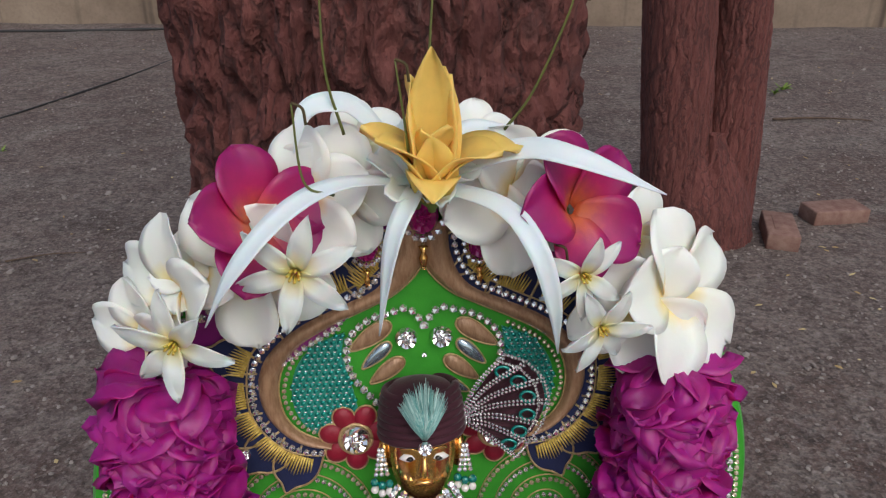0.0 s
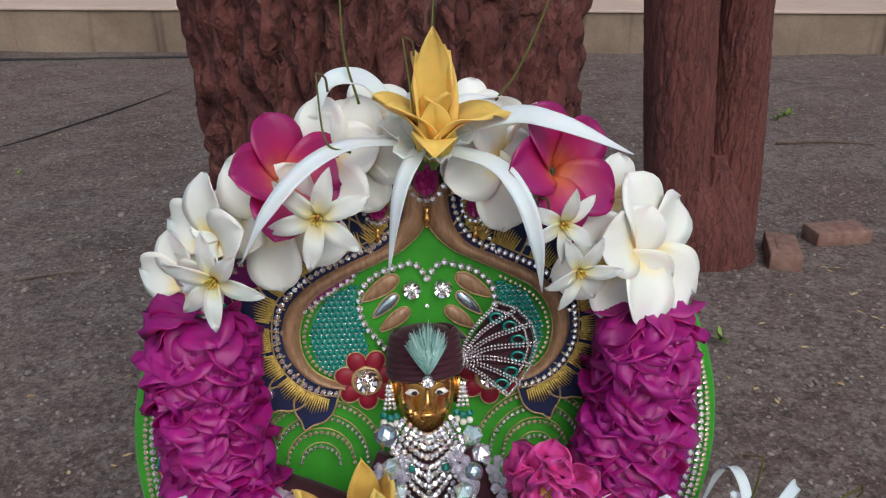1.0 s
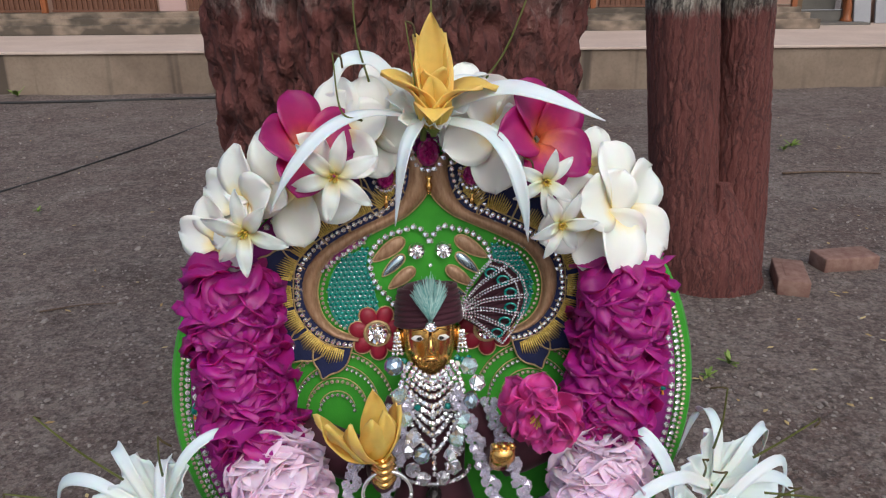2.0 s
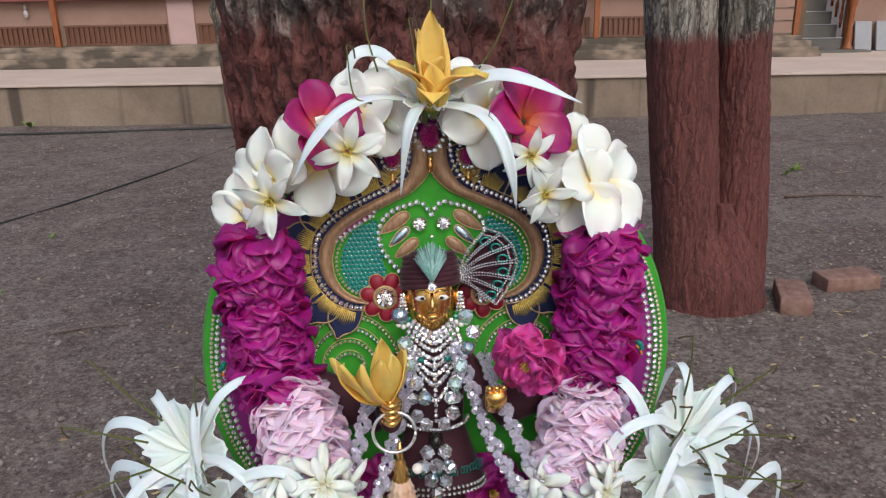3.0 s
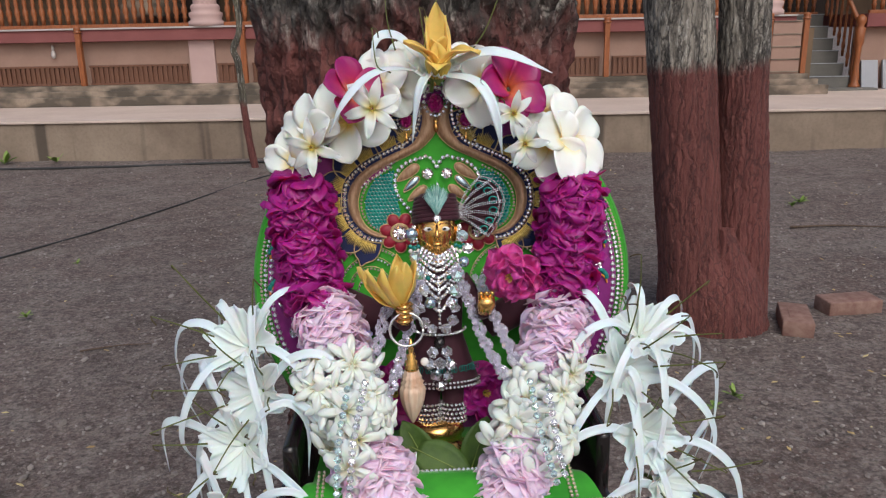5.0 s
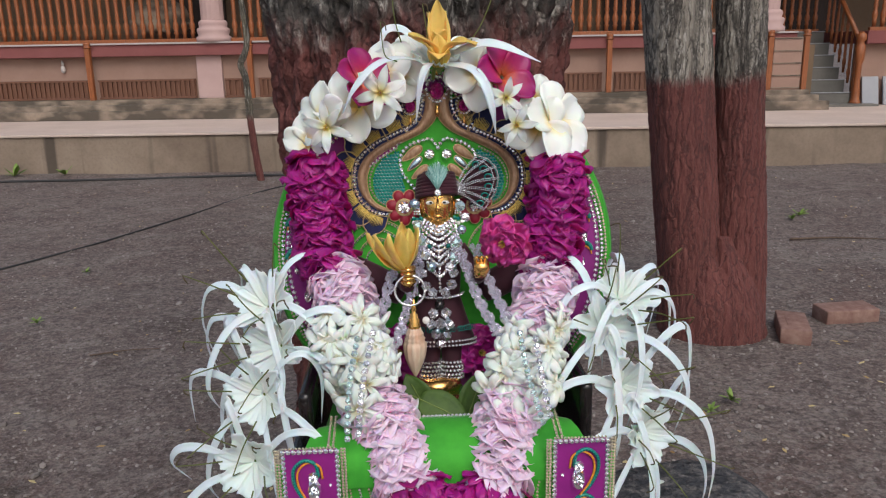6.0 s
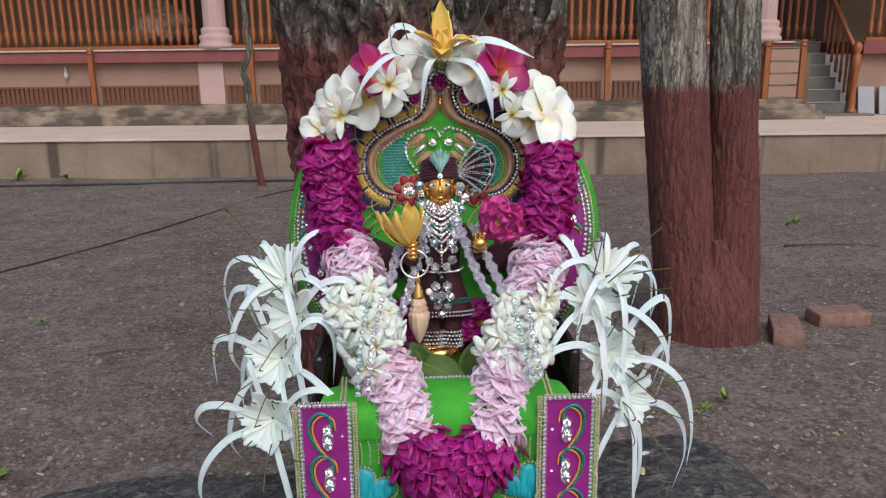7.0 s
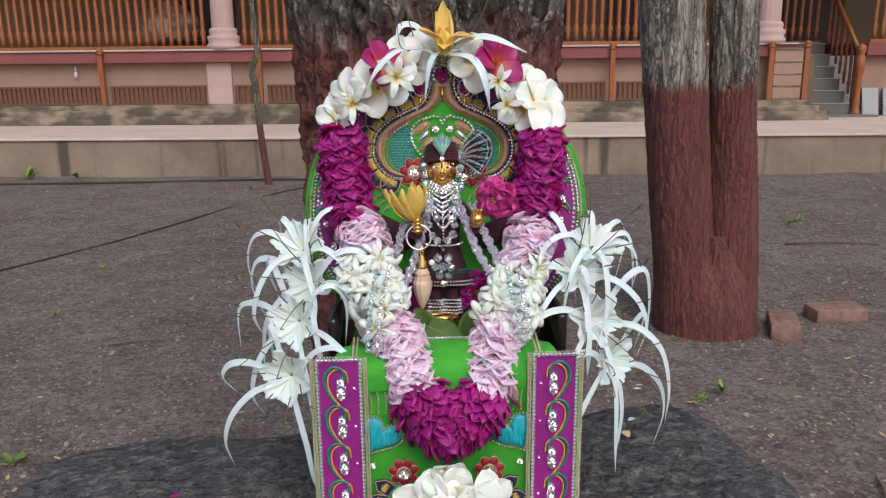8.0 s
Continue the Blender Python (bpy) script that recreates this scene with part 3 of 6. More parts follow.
# shares the back wall's colour, which has shade mixed in
block("stair_side_wall", 4.905, 5.335, 11.5, 12.9, TZ + 0.002, 1.369, SHADED_WALL, "beige wall beside the steps, in the shade-darkened verandah colour", "wall")


def slat_panel():
    ob = thing("screen_panel", pose(4.77, 11.05, 0.757), "pale brown panel with thin horizontal rails between posts", "panel")
    part("sheet", box(bmesh.new(), -0.2, 0.2, 0.0, 0.015, 0.0, 0.72, 0.003), PINK_WALL, ob, smooth=False)
    for k in range(5):
        part("rail", box(bmesh.new(), -0.2, 0.2, -0.012, -0.001, 0.02 + 0.17 * k, 0.035 + 0.17 * k, 0.002), LEDGE, ob, smooth=False)


slat_panel()


def leaning_slab(x, w, label):
    ob = thing("stone_slab", pose(x, 11.5, TZ + 0.002, -14, 0, 0), label, "slab", "slabs leaning on the wall")
    part("plate", box(bmesh.new(), -w / 2, w / 2, -0.02, 0.02, 0.0, 0.42, 0.006), SLAB_GREY, ob, smooth=False)


leaning_slab(6.22, 0.24, "small grey stone slab leaning against the wall")
leaning_slab(6.56, 0.3, "grey stone slab leaning against the wall")


def wall_lamp():
    ob = thing("wall_lamp", pose(-5.68, 11.2, 1.33), "small white bulb hanging on the pink wall", "lamp")
    bm = bmesh.new()
    lathe(bm, [(0.012, 0.0), (0.018, -0.03), (0.02, -0.06), (0.012, -0.07)], 12)
    part("holder", bm, WHITE_EDGE, ob)
    bm = bmesh.new()
    lathe(bm, [(0.012, -0.071), (0.03, -0.1), (0.034, -0.14), (0.026, -0.17), (0.008, -0.185)], 14)
    part("bulb", bm, WHITE_EDGE, ob)


def bundle():
    bm = bmesh.new()
    bmesh.ops.create_icosphere(bm, subdivisions=4, radius=1.0)
    for v in bm.verts:
        v.co += 0.22 * noise.noise_vector(v.co * 1.6) + 0.06 * noise.noise_vector(v.co * 5)
        v.co = Vector((v.co.x * 0.5, v.co.y * 0.4, max(-0.02, v.co.z * 0.4 + 0.32)))
    ob = part("cloth_pack", bm, LEDGE)
    ob.matrix_world = pose(-4.75, 12.6, 1.556)
    tagged(ob, "pale cloth-covered pack standing on the verandah", "pack")


wall_lamp()
bundle()


# ---- rock that carries the throne ----
def rock():
    bm = bmesh.new()
    seg, rows = 220, 26
    rings = []
    def outline(a):
        c, s = math.cos(a), math.sin(a)
        k = (abs(c / (0.5 if c > 0 else 0.47)) ** 20 + abs(s / 0.375) ** 20) ** (-1 / 20)
        return k * (1 + 0.045 * noise.noise(Vector((c * 1.9, s * 1.9, 2))) + 0.03 * noise.noise(Vector((c * 6, s * 6, 4))))
    prof = [(1.05, -0.06), (1.08, 0.1), (1.06, 0.3), (1.1, 0.5), (1.07, 0.65), (1.04, 0.78), (1.02, 0.835), (1.0, 0.862), (0.97, 0.874), (0.86, 0.878), (0.7, 0.88), (0.5, 0.88), (0.3, 0.88), (0.1, 0.88)]
    for q, z in prof:
        ring = []
        for k in range(seg):
            a = 2 * math.pi * k / seg
            r = outline(a) * q
            x, y = r * math.cos(a), r * math.sin(a)
            p = Vector((x * 7, y * 7, z * 6))
            d = 0.018 * noise.noise(p) + 0.008 * noise.noise(p * 3.3) + 0.007 * noise.noise(p * 8)
            zz = z + (d * 0.45 if z > 0.8 else d) + 0.02 * noise.noise(Vector((x * 2, y * 2, 9))) * (z > 0.8)
            grow = 1 + (d / r if z < 0.86 else 0)
            ring.append(bm.verts.new((x * grow, y * grow, zz)))
        rings.append(ring)
    for a, b in zip(rings, rings[1:]):
        for k in range(seg):
            bm.faces.new((a[k], a[(k + 1) % seg], b[(k + 1) % seg], b[k]))
    bm.faces.new(rings[-1])
    bm.faces.new(list(reversed(rings[0])))
    return bm


ROCK = part("rock", rock(), BASALT)
ROCK.matrix_world = pose(0.135, 0.195, 0.0, 0, 0, 11)
tagged(ROCK, "dark rough basalt boulder with a flat worn top", "rock")


# ---- throne ----
THRONE = pose(0.181, 0.427, 1.2, 0, 0, 4.5)
LEAN_BACK = pose(0, 0, 0, -9, 0, 0)
HALO = THRONE @ LEAN_BACK

GREEN = cloth_material("green_velvet", (0.02, 0.24, 0.012), (0.045, 0.36, 0.022))
MAGENTA = cloth_material("magenta_satin", (0.2, 0.006, 0.16), (0.3, 0.012, 0.23), rough=0.55)
NAVY = cloth_material("navy_velvet", (0.005, 0.01, 0.05), (0.01, 0.018, 0.085))
MAROON_CLOTH = cloth_material("maroon_velvet", (0.024, 0.0025, 0.008), (0.05, 0.006, 0.017), sheen=0.12)
TEAL = cloth_material("teal_cloth", (0.006, 0.2, 0.16), (0.015, 0.32, 0.26), rough=0.5)
CRIMSON = cloth_material("crimson_satin", (0.2, 0.003, 0.016), (0.31, 0.007, 0.034), rough=0.5)
TURQUOISE = thread_material("turquoise_silk", (0.0, 0.25, 0.32), (0.02, 0.42, 0.5), (1, 1, 0.15))
BROWN_SATIN = thread_material("brown_satin_thread", (0.27, 0.15, 0.082), (0.4, 0.245, 0.145), (1, 1, 0.3), 0.15, 0.36)
GOLD_THREAD = thread_material("gold_thread", (0.5, 0.34, 0.06), (0.8, 0.6, 0.17), (1, 1, 1), 0.35, 0.35)
DULL_GOLD = thread_material("dull_gold_cord", (0.4, 0.28, 0.13), (0.6, 0.44, 0.23), (1, 1, 1), 0.4, 0.4)
ORANGE_CORD = thread_material("orange_cord", (0.6, 0.2, 0.02), (0.8, 0.33, 0.04), (1, 1, 1), 0.0, 0.5)
TEAL_CORD = thread_material("teal_cord", (0.0, 0.16, 0.13), (0.02, 0.3, 0.24), (1, 1, 1), 0.2, 0.35)
LACQUER = Mat("black_lacquer", (0.012, 0.01, 0.01), 0.22).m
GEM_CUT = Mat("cut_stone", (0.97, 0.97, 0.99), 0.04, 0.95).m
STONE_CLEAR = Mat("rhinestone", (0.94, 0.95, 0.97), 0.05, 0.8, Coat_Weight=0.6).m
SILVER = Mat("silver_bead", (0.88, 0.88, 0.88), 0.16, 0.78).m
GOLD_BEAD = Mat("gold_bead", (0.87, 0.77, 0.58), 0.18, 0.72).m
PEARL = Mat("pearl", (0.8, 0.77, 0.74), 0.2, 0.0, Coat_Weight=0.5).m
RUBY = Mat("ruby_glass", (0.42, 0.008, 0.18), 0.06, 0.25, Coat_Weight=1.0).m
TEAL_BUGLE = Mat("teal_bugle_bead", (0.0, 0.3, 0.25), 0.12, 0.35, Coat_Weight=1.0).m
TEAL_GEM = Mat("teal_glass", (0.0, 0.2, 0.17), 0.08, 0.3, Coat_Weight=1.0).m
GOLD = Mat("polished_gold", (0.78, 0.46, 0.15), 0.22, 0.95)
GOLD.bump(GOLD.noise(60, 3), 0.15, 0.002)
GOLD = GOLD.m
RAINBOW = Mat("iridescent_bead", (0.4, 0.5, 0.58), 0.1, 0.8, Thin_Film_Thickness=420.0, Thin_Film_IOR=1.6).m
AURORA = Mat("aurora_crystal", (0.78, 0.93, 0.93), 0.04, 0.35, Transmission_Weight=0.7, IOR=1.55, Thin_Film_Thickness=520.0, Thin_Film_IOR=1.7).m
CRYSTAL = Mat("cut_crystal", (0.95, 0.95, 1.0), 0.04, 0.3, Transmission_Weight=0.85, IOR=1.55, Thin_Film_Thickness=350.0, Thin_Film_IOR=1.45).m
LILAC_CRYSTAL = Mat("lilac_crystal", (0.9, 0.88, 1.0), 0.04, 0.1, Transmission_Weight=0.72, IOR=1.5, Thin_Film_Thickness=300.0, Thin_Film_IOR=1.45).m


def ico(sub=1):
    bm = bmesh.new()
    bmesh.ops.create_icosphere(bm, subdivisions=sub, radius=1.0)
    v = np.array([x.co[:] for x in bm.verts])
    f = np.array([[x.index for x in y.verts] for y in bm.faces])
    bm.free()
    return v, f


ICO = {s: ico(s) for s in (1, 2)}


def bead_mesh(name, spots, sub=1):
    """Many small beads in one mesh: spots are (x, y, z, radius)."""
    v, f = ICO[sub]
    s = np.array(spots)
    vv = (s[:, None, :3] + v[None] * s[:, None, 3:4]).reshape(-1, 3)
    ff = (f[None] + (np.arange(len(s)) * len(v))[:, None, None]).reshape(-1, 3)
    me = bpy.data.meshes.new(name)
    me.from_pydata(vv.tolist(), [], ff.tolist())
    return me


def beads(name, spots, mat, parent, label="", sub=1, smooth=False):
    ob = part_of(name, bead_mesh(name, spots, sub), mat, parent, label, smooth)
    ob["kind"] = "stuff"
    return ob


def even(points, step):
    """Points at even steps along a polyline."""
    out, carry = [points[0]], 0.0
    for a, b in zip(points, points[1:]):
        d = (b - a).length
        while carry + d >= step:
            a = a + (b - a) * ((step - carry) / d)
            d = (b - a).length
            carry = 0.0
            out.append(a)
        carry += d
    return out


def flat(points, h):
    """(u, v) pairs as points of an upright sheet, h metres proud of it."""
    return [Vector((u, -h, v)) for u, v in points]


def row(points, step, r, h):
    return [(p.x, p.y, p.z, r) for p in even(spline(flat(points, h), 60), step)]


def plate(bm, points, h0, h1, puff=0.0, mat=0):
    """A flat closed piece with the outline points, from h0 to h1 proud, puffed up in its middle."""
    n = len(points)
    cu, cv = sum(p[0] for p in points) / n, sum(p[1] for p in points) / n
    loops = []
    for k, h in ((1.0, h0), (1.0, h1), (0.8, h1 + puff * 0.6), (0.45, h1 + puff)):
        loops.append([bm.verts.new((cu + (u - cu) * k, -h, cv + (v - cv) * k)) for u, v in points])
    for a, b in zip(loops, loops[1:]):
        for i in range(n):
            bm.faces.new((a[i], a[(i + 1) % n], b[(i + 1) % n], b[i])).material_index = mat
    mid = bm.verts.new((cu, -(h1 + puff), cv))
    for i in range(n):
        bm.faces.new((loops[-1][i], loops[-1][(i + 1) % n], mid)).material_index = mat
    return bm


def band(outer, inner, h0, puff, n=48, mat=0):
    """A padded band between two curves."""
    bm = bmesh.new()
    a, b = spline([(u, v, 0) for u, v in outer], n), spline([(u, v, 0) for u, v in inner], n)
    prof = [(0.0, 0.0), (0.12, 0.6), (0.32, 0.93), (0.5, 1.0), (0.68, 0.93), (0.88, 0.6), (1.0, 0.0)]
    rings = []
    for p, q in zip(a, b):
        rings.append([bm.verts.new((p.x + (q.x - p.x) * s, -(h0 + puff * k), p.y + (q.y - p.y) * s)) for s, k in prof])
    for r0, r1 in zip(rings, rings[1:]):
        for i in range(len(prof) - 1):
            bm.faces.new((r0[i], r0[i + 1], r1[i + 1], r1[i]))
    return bm


def gem_mesh(name, n=16):
    """A brilliant-cut stone of unit radius, its table towards -y."""
    bm = bmesh.new()
    rings = []
    for r, d, turn in ((1.0, 0.0, 0), (1.0, 0.12, 0), (0.8, 0.5, 0.5), (0.5, 0.42, 0), (0.3, 0.6, 0.5)):
        rings.append([bm.verts.new((r * math.cos(2 * math.pi * (k + turn) / n), -d * (1 + 0.28 * (k % 2) * (0.15 < d)), r * math.sin(2 * math.pi * (k + turn) / n))) for k in range(n)])
    for a, b in zip(rings, rings[1:]):
        for k in range(n):
            bm.faces.new((a[k], a[(k + 1) % n], b[(k + 1) % n], b[k]))
    tip = bm.verts.new((0.0, -0.62, 0.04))
    for k in range(n):
        bm.faces.new((rings[-1][k], rings[-1][(k + 1) % n], tip))
    bm.faces.new(list(reversed(rings[0])))
    me = bpy.data.meshes.new(name)
    bm.to_mesh(me)
    bm.free()
    return me


GEM = gem_mesh("gem")


def gem(u, v, h, r, parent, mat=None, name="gem", tall=1.0, label="", turn=0):
    own = GEM
    if mat:
        own = GEM.copy()
        own.materials.clear()
    ob = part_of(name, own, mat or GEM_CUT, parent, label, smooth=False)
    ob.location = (u, -h, v)
    ob.scale = (r, r, r * tall)
    ob.rotation_euler = (0, turn, 0)
    return ob


def rim(k, top=0.018, centre=0.018, radius=0.1695, n=120):
    """Outline of the round backrest with its pointed crest, shrunk to k."""
    out = []
    for i in range(n):
        a = 2 * math.pi * i / n
        r = radius * k + top * k * math.exp(-(((a - math.pi / 2) / 0.22) ** 2))
        out.append((0.0035 + r * math.cos(a), centre + r * math.sin(a)))
    return out


def board(points, y0, y1, bevel, mat_front):
    bm = bmesh.new()
    n = len(points)
    cu, cv = sum(p[0] for p in points) / n, sum(p[1] for p in points) / n
    loops = []
    for k, y in ((0.97, y0), (1.0, y0 - bevel), (1.0, y1 + bevel), (0.985, y1)):
        loops.append([bm.verts.new((cu + (u - cu) * k, y, cv + (v - cv) * k)) for u, v in points])
    for a, b in zip(loops, loops[1:]):
        for i in range(n):
            bm.faces.new((a[i], a[(i + 1) % n], b[(i + 1) % n], b[i]))
    bm.faces.new(loops[-1])
    bm.faces.new(list(reversed(loops[0])))
    return bm


def ring_sheet(a, b, y):
    bm = bmesh.new()
    va = [bm.verts.new((u, y, v)) for u, v in a]
    vb = [bm.verts.new((u, y - 0.0015, v)) for u, v in b]
    vc = [bm.verts.new((u, y + 0.002, v)) for u, v in b]
    n = len(a)
    for i in range(n):
        j = (i + 1) % n
        bm.faces.new((va[i], va[j], vb[j], vb[i]))
        bm.faces.new((vb[i], vb[j], vc[j], vc[i]))
    return bm


def inside(u, v, poly):
    hit = False
    for (x0, y0), (x1, y1) in zip(poly, poly[1:] + poly[:1]):
        if (y0 > v) != (y1 > v) and u < (x1 - x0) * (v - y0) / (y1 - y0) + x0:
            hit = not hit
    return hit


def outline2(points, n):
    return [(p.x, p.y) for p in spline([(u, v, 0) for u, v in points], n)]


throne = thing("throne", THRONE, "embroidered toy throne, green velvet and magenta satin with rhinestones", "throne")
backrest = part("backrest", board(rim(1.0), 0.016, 0.0, 0.004, GREEN), GREEN, throne, "round green velvet backrest with beaded rim", smooth=False)
backrest.matrix_basis = LEAN_BACK
part("magenta_border", ring_sheet(rim(0.922), rim(0.655, 0.08), -0.001), MAGENTA, backrest, "magenta satin ring on the backrest")
beads("bead_trim", [s for k, r in ((0.935, 0.002), (0.905, 0.0025)) for s in row(rim(k) + rim(k)[:1], r * 2.2, r, 0.002)], SILVER, backrest)
beads("bead_trim", row(rim(0.957) + rim(0.957)[:1], 0.0034, 0.0015, 0.002), GOLD_BEAD, backrest)
beads("bead_trim", row(rim(0.66, 0.08) + rim(0.66, 0.08)[:1], 0.0042, 0.0019, 0.003), SILVER, backrest)

# one half of the peacock embroidery, mirrored about the middle
OUTER = [(-0.013, 0.178), (-0.0135, 0.158), (-0.0217, 0.142), (-0.04, 0.133), (-0.0575, 0.1246), (-0.0704, 0.1147), (-0.0782, 0.1034), (-0.0801, 0.0897), (-0.0766, 0.0773), (-0.0682, 0.0665), (-0.0585, 0.0606), (-0.0465, 0.0585)]
INNER = [(-0.0012, 0.168), (-0.0008, 0.151), (-0.0077, 0.1365), (-0.0185, 0.1304), (-0.0365, 0.1222), (-0.0529, 0.1138), (-0.0614, 0.1045), (-0.0657, 0.0928), (-0.0648, 0.0786), (-0.0602, 0.0702), (-0.0528, 0.0654), (-0.046, 0.062)]
NECK = [(-0.0004, 0.1209), (-0.0025, 0.1249), (-0.0078, 0.1299), (-0.015, 0.1283), (-0.0258, 0.125), (-0.035, 0.1168), (-0.0372, 0.1061), (-0.034, 0.095), (-0.0236, 0.0812)]
PATCH = [(-0.0385, 0.1165), (-0.0505, 0.1115), (-0.0585, 0.1035), (-0.0625, 0.0925), (-0.0615, 0.079), (-0.055, 0.069), (-0.045, 0.066), (-0.0345, 0.076), (-0.0375, 0.095), (-0.0405, 0.106)]

INNER = [q if k < 2 else (q[0] + 0.3 * (p[0] - q[0]), q[1] + 0.3 * (p[1] - q[1])) for k, (p, q) in enumerate(zip(OUTER, INNER))]
PATCH = [(-0.0475 + (u + 0.0475) * 1.09, 0.092 + (v - 0.092) * 1.07) for u, v in PATCH]


def sided(points, s):
    return [(u * s, v) for u, v in points]


def navy_petal(u, v, turn, size, parent, mirror):
    """Pointed navy lobe with a fan of gold threads and a corded edge."""
    def at(a, b):
        c, s = math.cos(turn), math.sin(turn)
        return (mirror * (u + size * (a * c - b * s)), v + size * (a * s + b * c))
    edge = [(-0.6, -0.6), (0.2, -0.66), (0.62, -0.5), (0.85, -0.22), (1.12, 0.0), (0.85, 0.22), (0.62, 0.5), (0.2, 0.66), (-0.6, 0.6)]
    lobe = part("lobe", plate(bmesh.new(), [at(a, b) for a, b in edge], 0.0, 0.0036, 0.0005), NAVY, parent, smooth=False)
    bm = bmesh.new()
    tube(bm, spline(flat([at(a, b) for a, b in edge], 0.004), 24), 0.0006, 5)
    part("cord", bm, DULL_GOLD, lobe)
    bm = bmesh.new()
    for k in range(11):
        b = -0.44 + 0.88 * k / 10
        tip = 0.46 - 0.5 * abs(b)
        tube(bm, flat([at(-0.2, b * 0.8), at(tip * 0.5, b * 0.95), at(tip, b)], 0.0048), lambda s: 0.00066 * (1 - 0.8 * s), 5)
    part("thread_fan", bm, GOLD_THREAD, lobe)


def capsule(u, v, turn, l, w, mat, parent, corded=True):
    pts = []
    for k in range(20):
        a = 2 * math.pi * k / 20
        x = math.cos(a) * l * (1.0 if math.cos(a) > 0 else 0.9)
        y = math.sin(a) * w * (0.75 + 0.3 * math.cos(a))
        pts.append((u + x * math.cos(turn) - y * math.sin(turn), v + x * math.sin(turn) + y * math.cos(turn)))
    ob = part("appliqued_drop", plate(bmesh.new(), pts, 0.0, 0.0012, 0.0018), mat, parent)
    bm = bmesh.new()
    tube(bm, spline(flat(pts + pts[:1], 0.0014), 40), 0.0005, 5)
    part("cord", bm, DULL_GOLD, ob)
    return ob


for s in (1, -1):
    outer, inner = sided(OUTER, s), sided(INNER, s)
    part("satin_band", band(outer, inner, 0.0015, 0.0055), BROWN_SATIN, backrest, "padded brown satin-stitch band")
    shifted = [(u - s * 0.0022 * (1 if v < 0.15 else 0.6), v + 0.0018 * (1 if v > 0.09 else -1)) for u, v in outer]
    beads("rhinestone_trim", row(shifted, 0.0037, 0.0018, 0.0055), STONE_CLEAR, backrest)
    bm = bmesh.new()
    tube(bm, spline(flat(inner, 0.002), 60), 0.0005, 5)
    tube(bm, spline(flat([(u - s * 0.0046, v + 0.0036 * (1 if v > 0.09 else -1)) for u, v in outer[2:]], 0.0045), 60), 0.0005, 5)
    part("cord", bm, DULL_GOLD, backrest)
    beads("pearl_trim", row([(u + s * 0.0024, v - 0.002 * (1 if v > 0.085 else -1)) for u, v in inner[4:]], 0.0031, 0.0013, 0.0025), GOLD_BEAD, backrest)
    beads("rhinestone_trim", row(sided(NECK, s), 0.0046, 0.0023, 0.0025), STONE_CLEAR, backrest)
    patch = sided(outline2(PATCH, 40), s)
    mesh_patch = part("teal_patch", plate(bmesh.new(), patch, 0.0, 0.0014, 0.0008), TEAL, backrest, "teal patch with a silver bead lattice", smooth=False)
    spots, dashes = [], bmesh.new()
    for i in range(-26, 27):
        for j in range(-26, 27):
            u, v = s * (-0.048 + 0.0031 * (i + 0.5 * (j % 2))), 0.091 + 0.0031 * j
            if inside(u, v, patch):
                spots += [(u - s * 0.0011, -0.003, v, 0.00045), (u - s * 0.0003, -0.0031, v, 0.00045)]
                tube(dashes, flat([(u - s * 0.0006, v + 0.0009), (u + s * 0.0008, v + 0.0023)], 0.0026), 0.00105, 6)
    beads("lattice_bead", spots, STONE_CLEAR, mesh_patch)
    part("lattice_bar", dashes, TEAL_BUGLE, mesh_patch)["kind"] = "stuff"
    path = spline([(u, v, 0) for u, v in OUTER], 90)
    for q in (0.1, 0.185, 0.275, 0.37, 0.46, 0.55, 0.64, 0.73, 0.82, 0.91):
        k = int(q * 90)
        d = path[min(k + 2, 90)] - path[k - 2]
        turn = math.atan2(d.y, d.x) - math.pi / 2
        n = Vector((math.cos(turn), math.sin(turn), 0))
        p = path[k] + n * 0.009
        navy_petal(p.x, p.y, turn, 0.0172, backrest, s)
    gem(s * 0.0083, 0.1147, 0.002, 0.0056, backrest)
    capsule(s * -0.0261, 0.1154, s * 0.6 if s > 0 else math.pi - 0.6, 0.0125, 0.0056, BROWN_SATIN, backrest)
    capsule(s * -0.0234, 0.1054, s * 0.75 if s > 0 else math.pi - 0.75, 0.01, 0.0042, RAINBOW, backrest)
    capsule(s * -0.0185, 0.0972, s * 0.65 if s > 0 else math.pi - 0.65, 0.0108, 0.005, BROWN_SATIN, backrest)
    capsule(s * -0.016, 0.0879, s * 0.5 if s > 0 else math.pi - 0.5, 0.0075, 0.0034, RAINBOW, backrest)
    for k, w in enumerate((0.036, 0.027, 0.019, 0.011)):
        arc = [(s * (-0.062 + w * math.cos(a)), 0.012 + (0.038 - 0.009 * k) * math.sin(a)) for a in [math.pi * i / 12 for i in range(13)]]
        beads("bead_arc", row(arc, 0.0033, 0.00145, 0.002), SILVER if k % 2 else GOLD_BEAD, backrest)
        bm = bmesh.new()
        tube(bm, spline(flat([(u, v + 0.002) for u, v in arc], 0.0006), 40), 0.0004, 5)
        part("cord", bm, DULL_GOLD, backrest)
    for u, v, r in ((0.088, 0.058, 0.0032), (0.128, 0.098, 0.003), (0.143, 0.03, 0.0042), (0.141, 0.005, 0.0034), (0.132, -0.022, 0.0042)):
        gem(s * u, v, 0.003, r, backrest, tall=1.5 if v < 0.05 else 1.0)
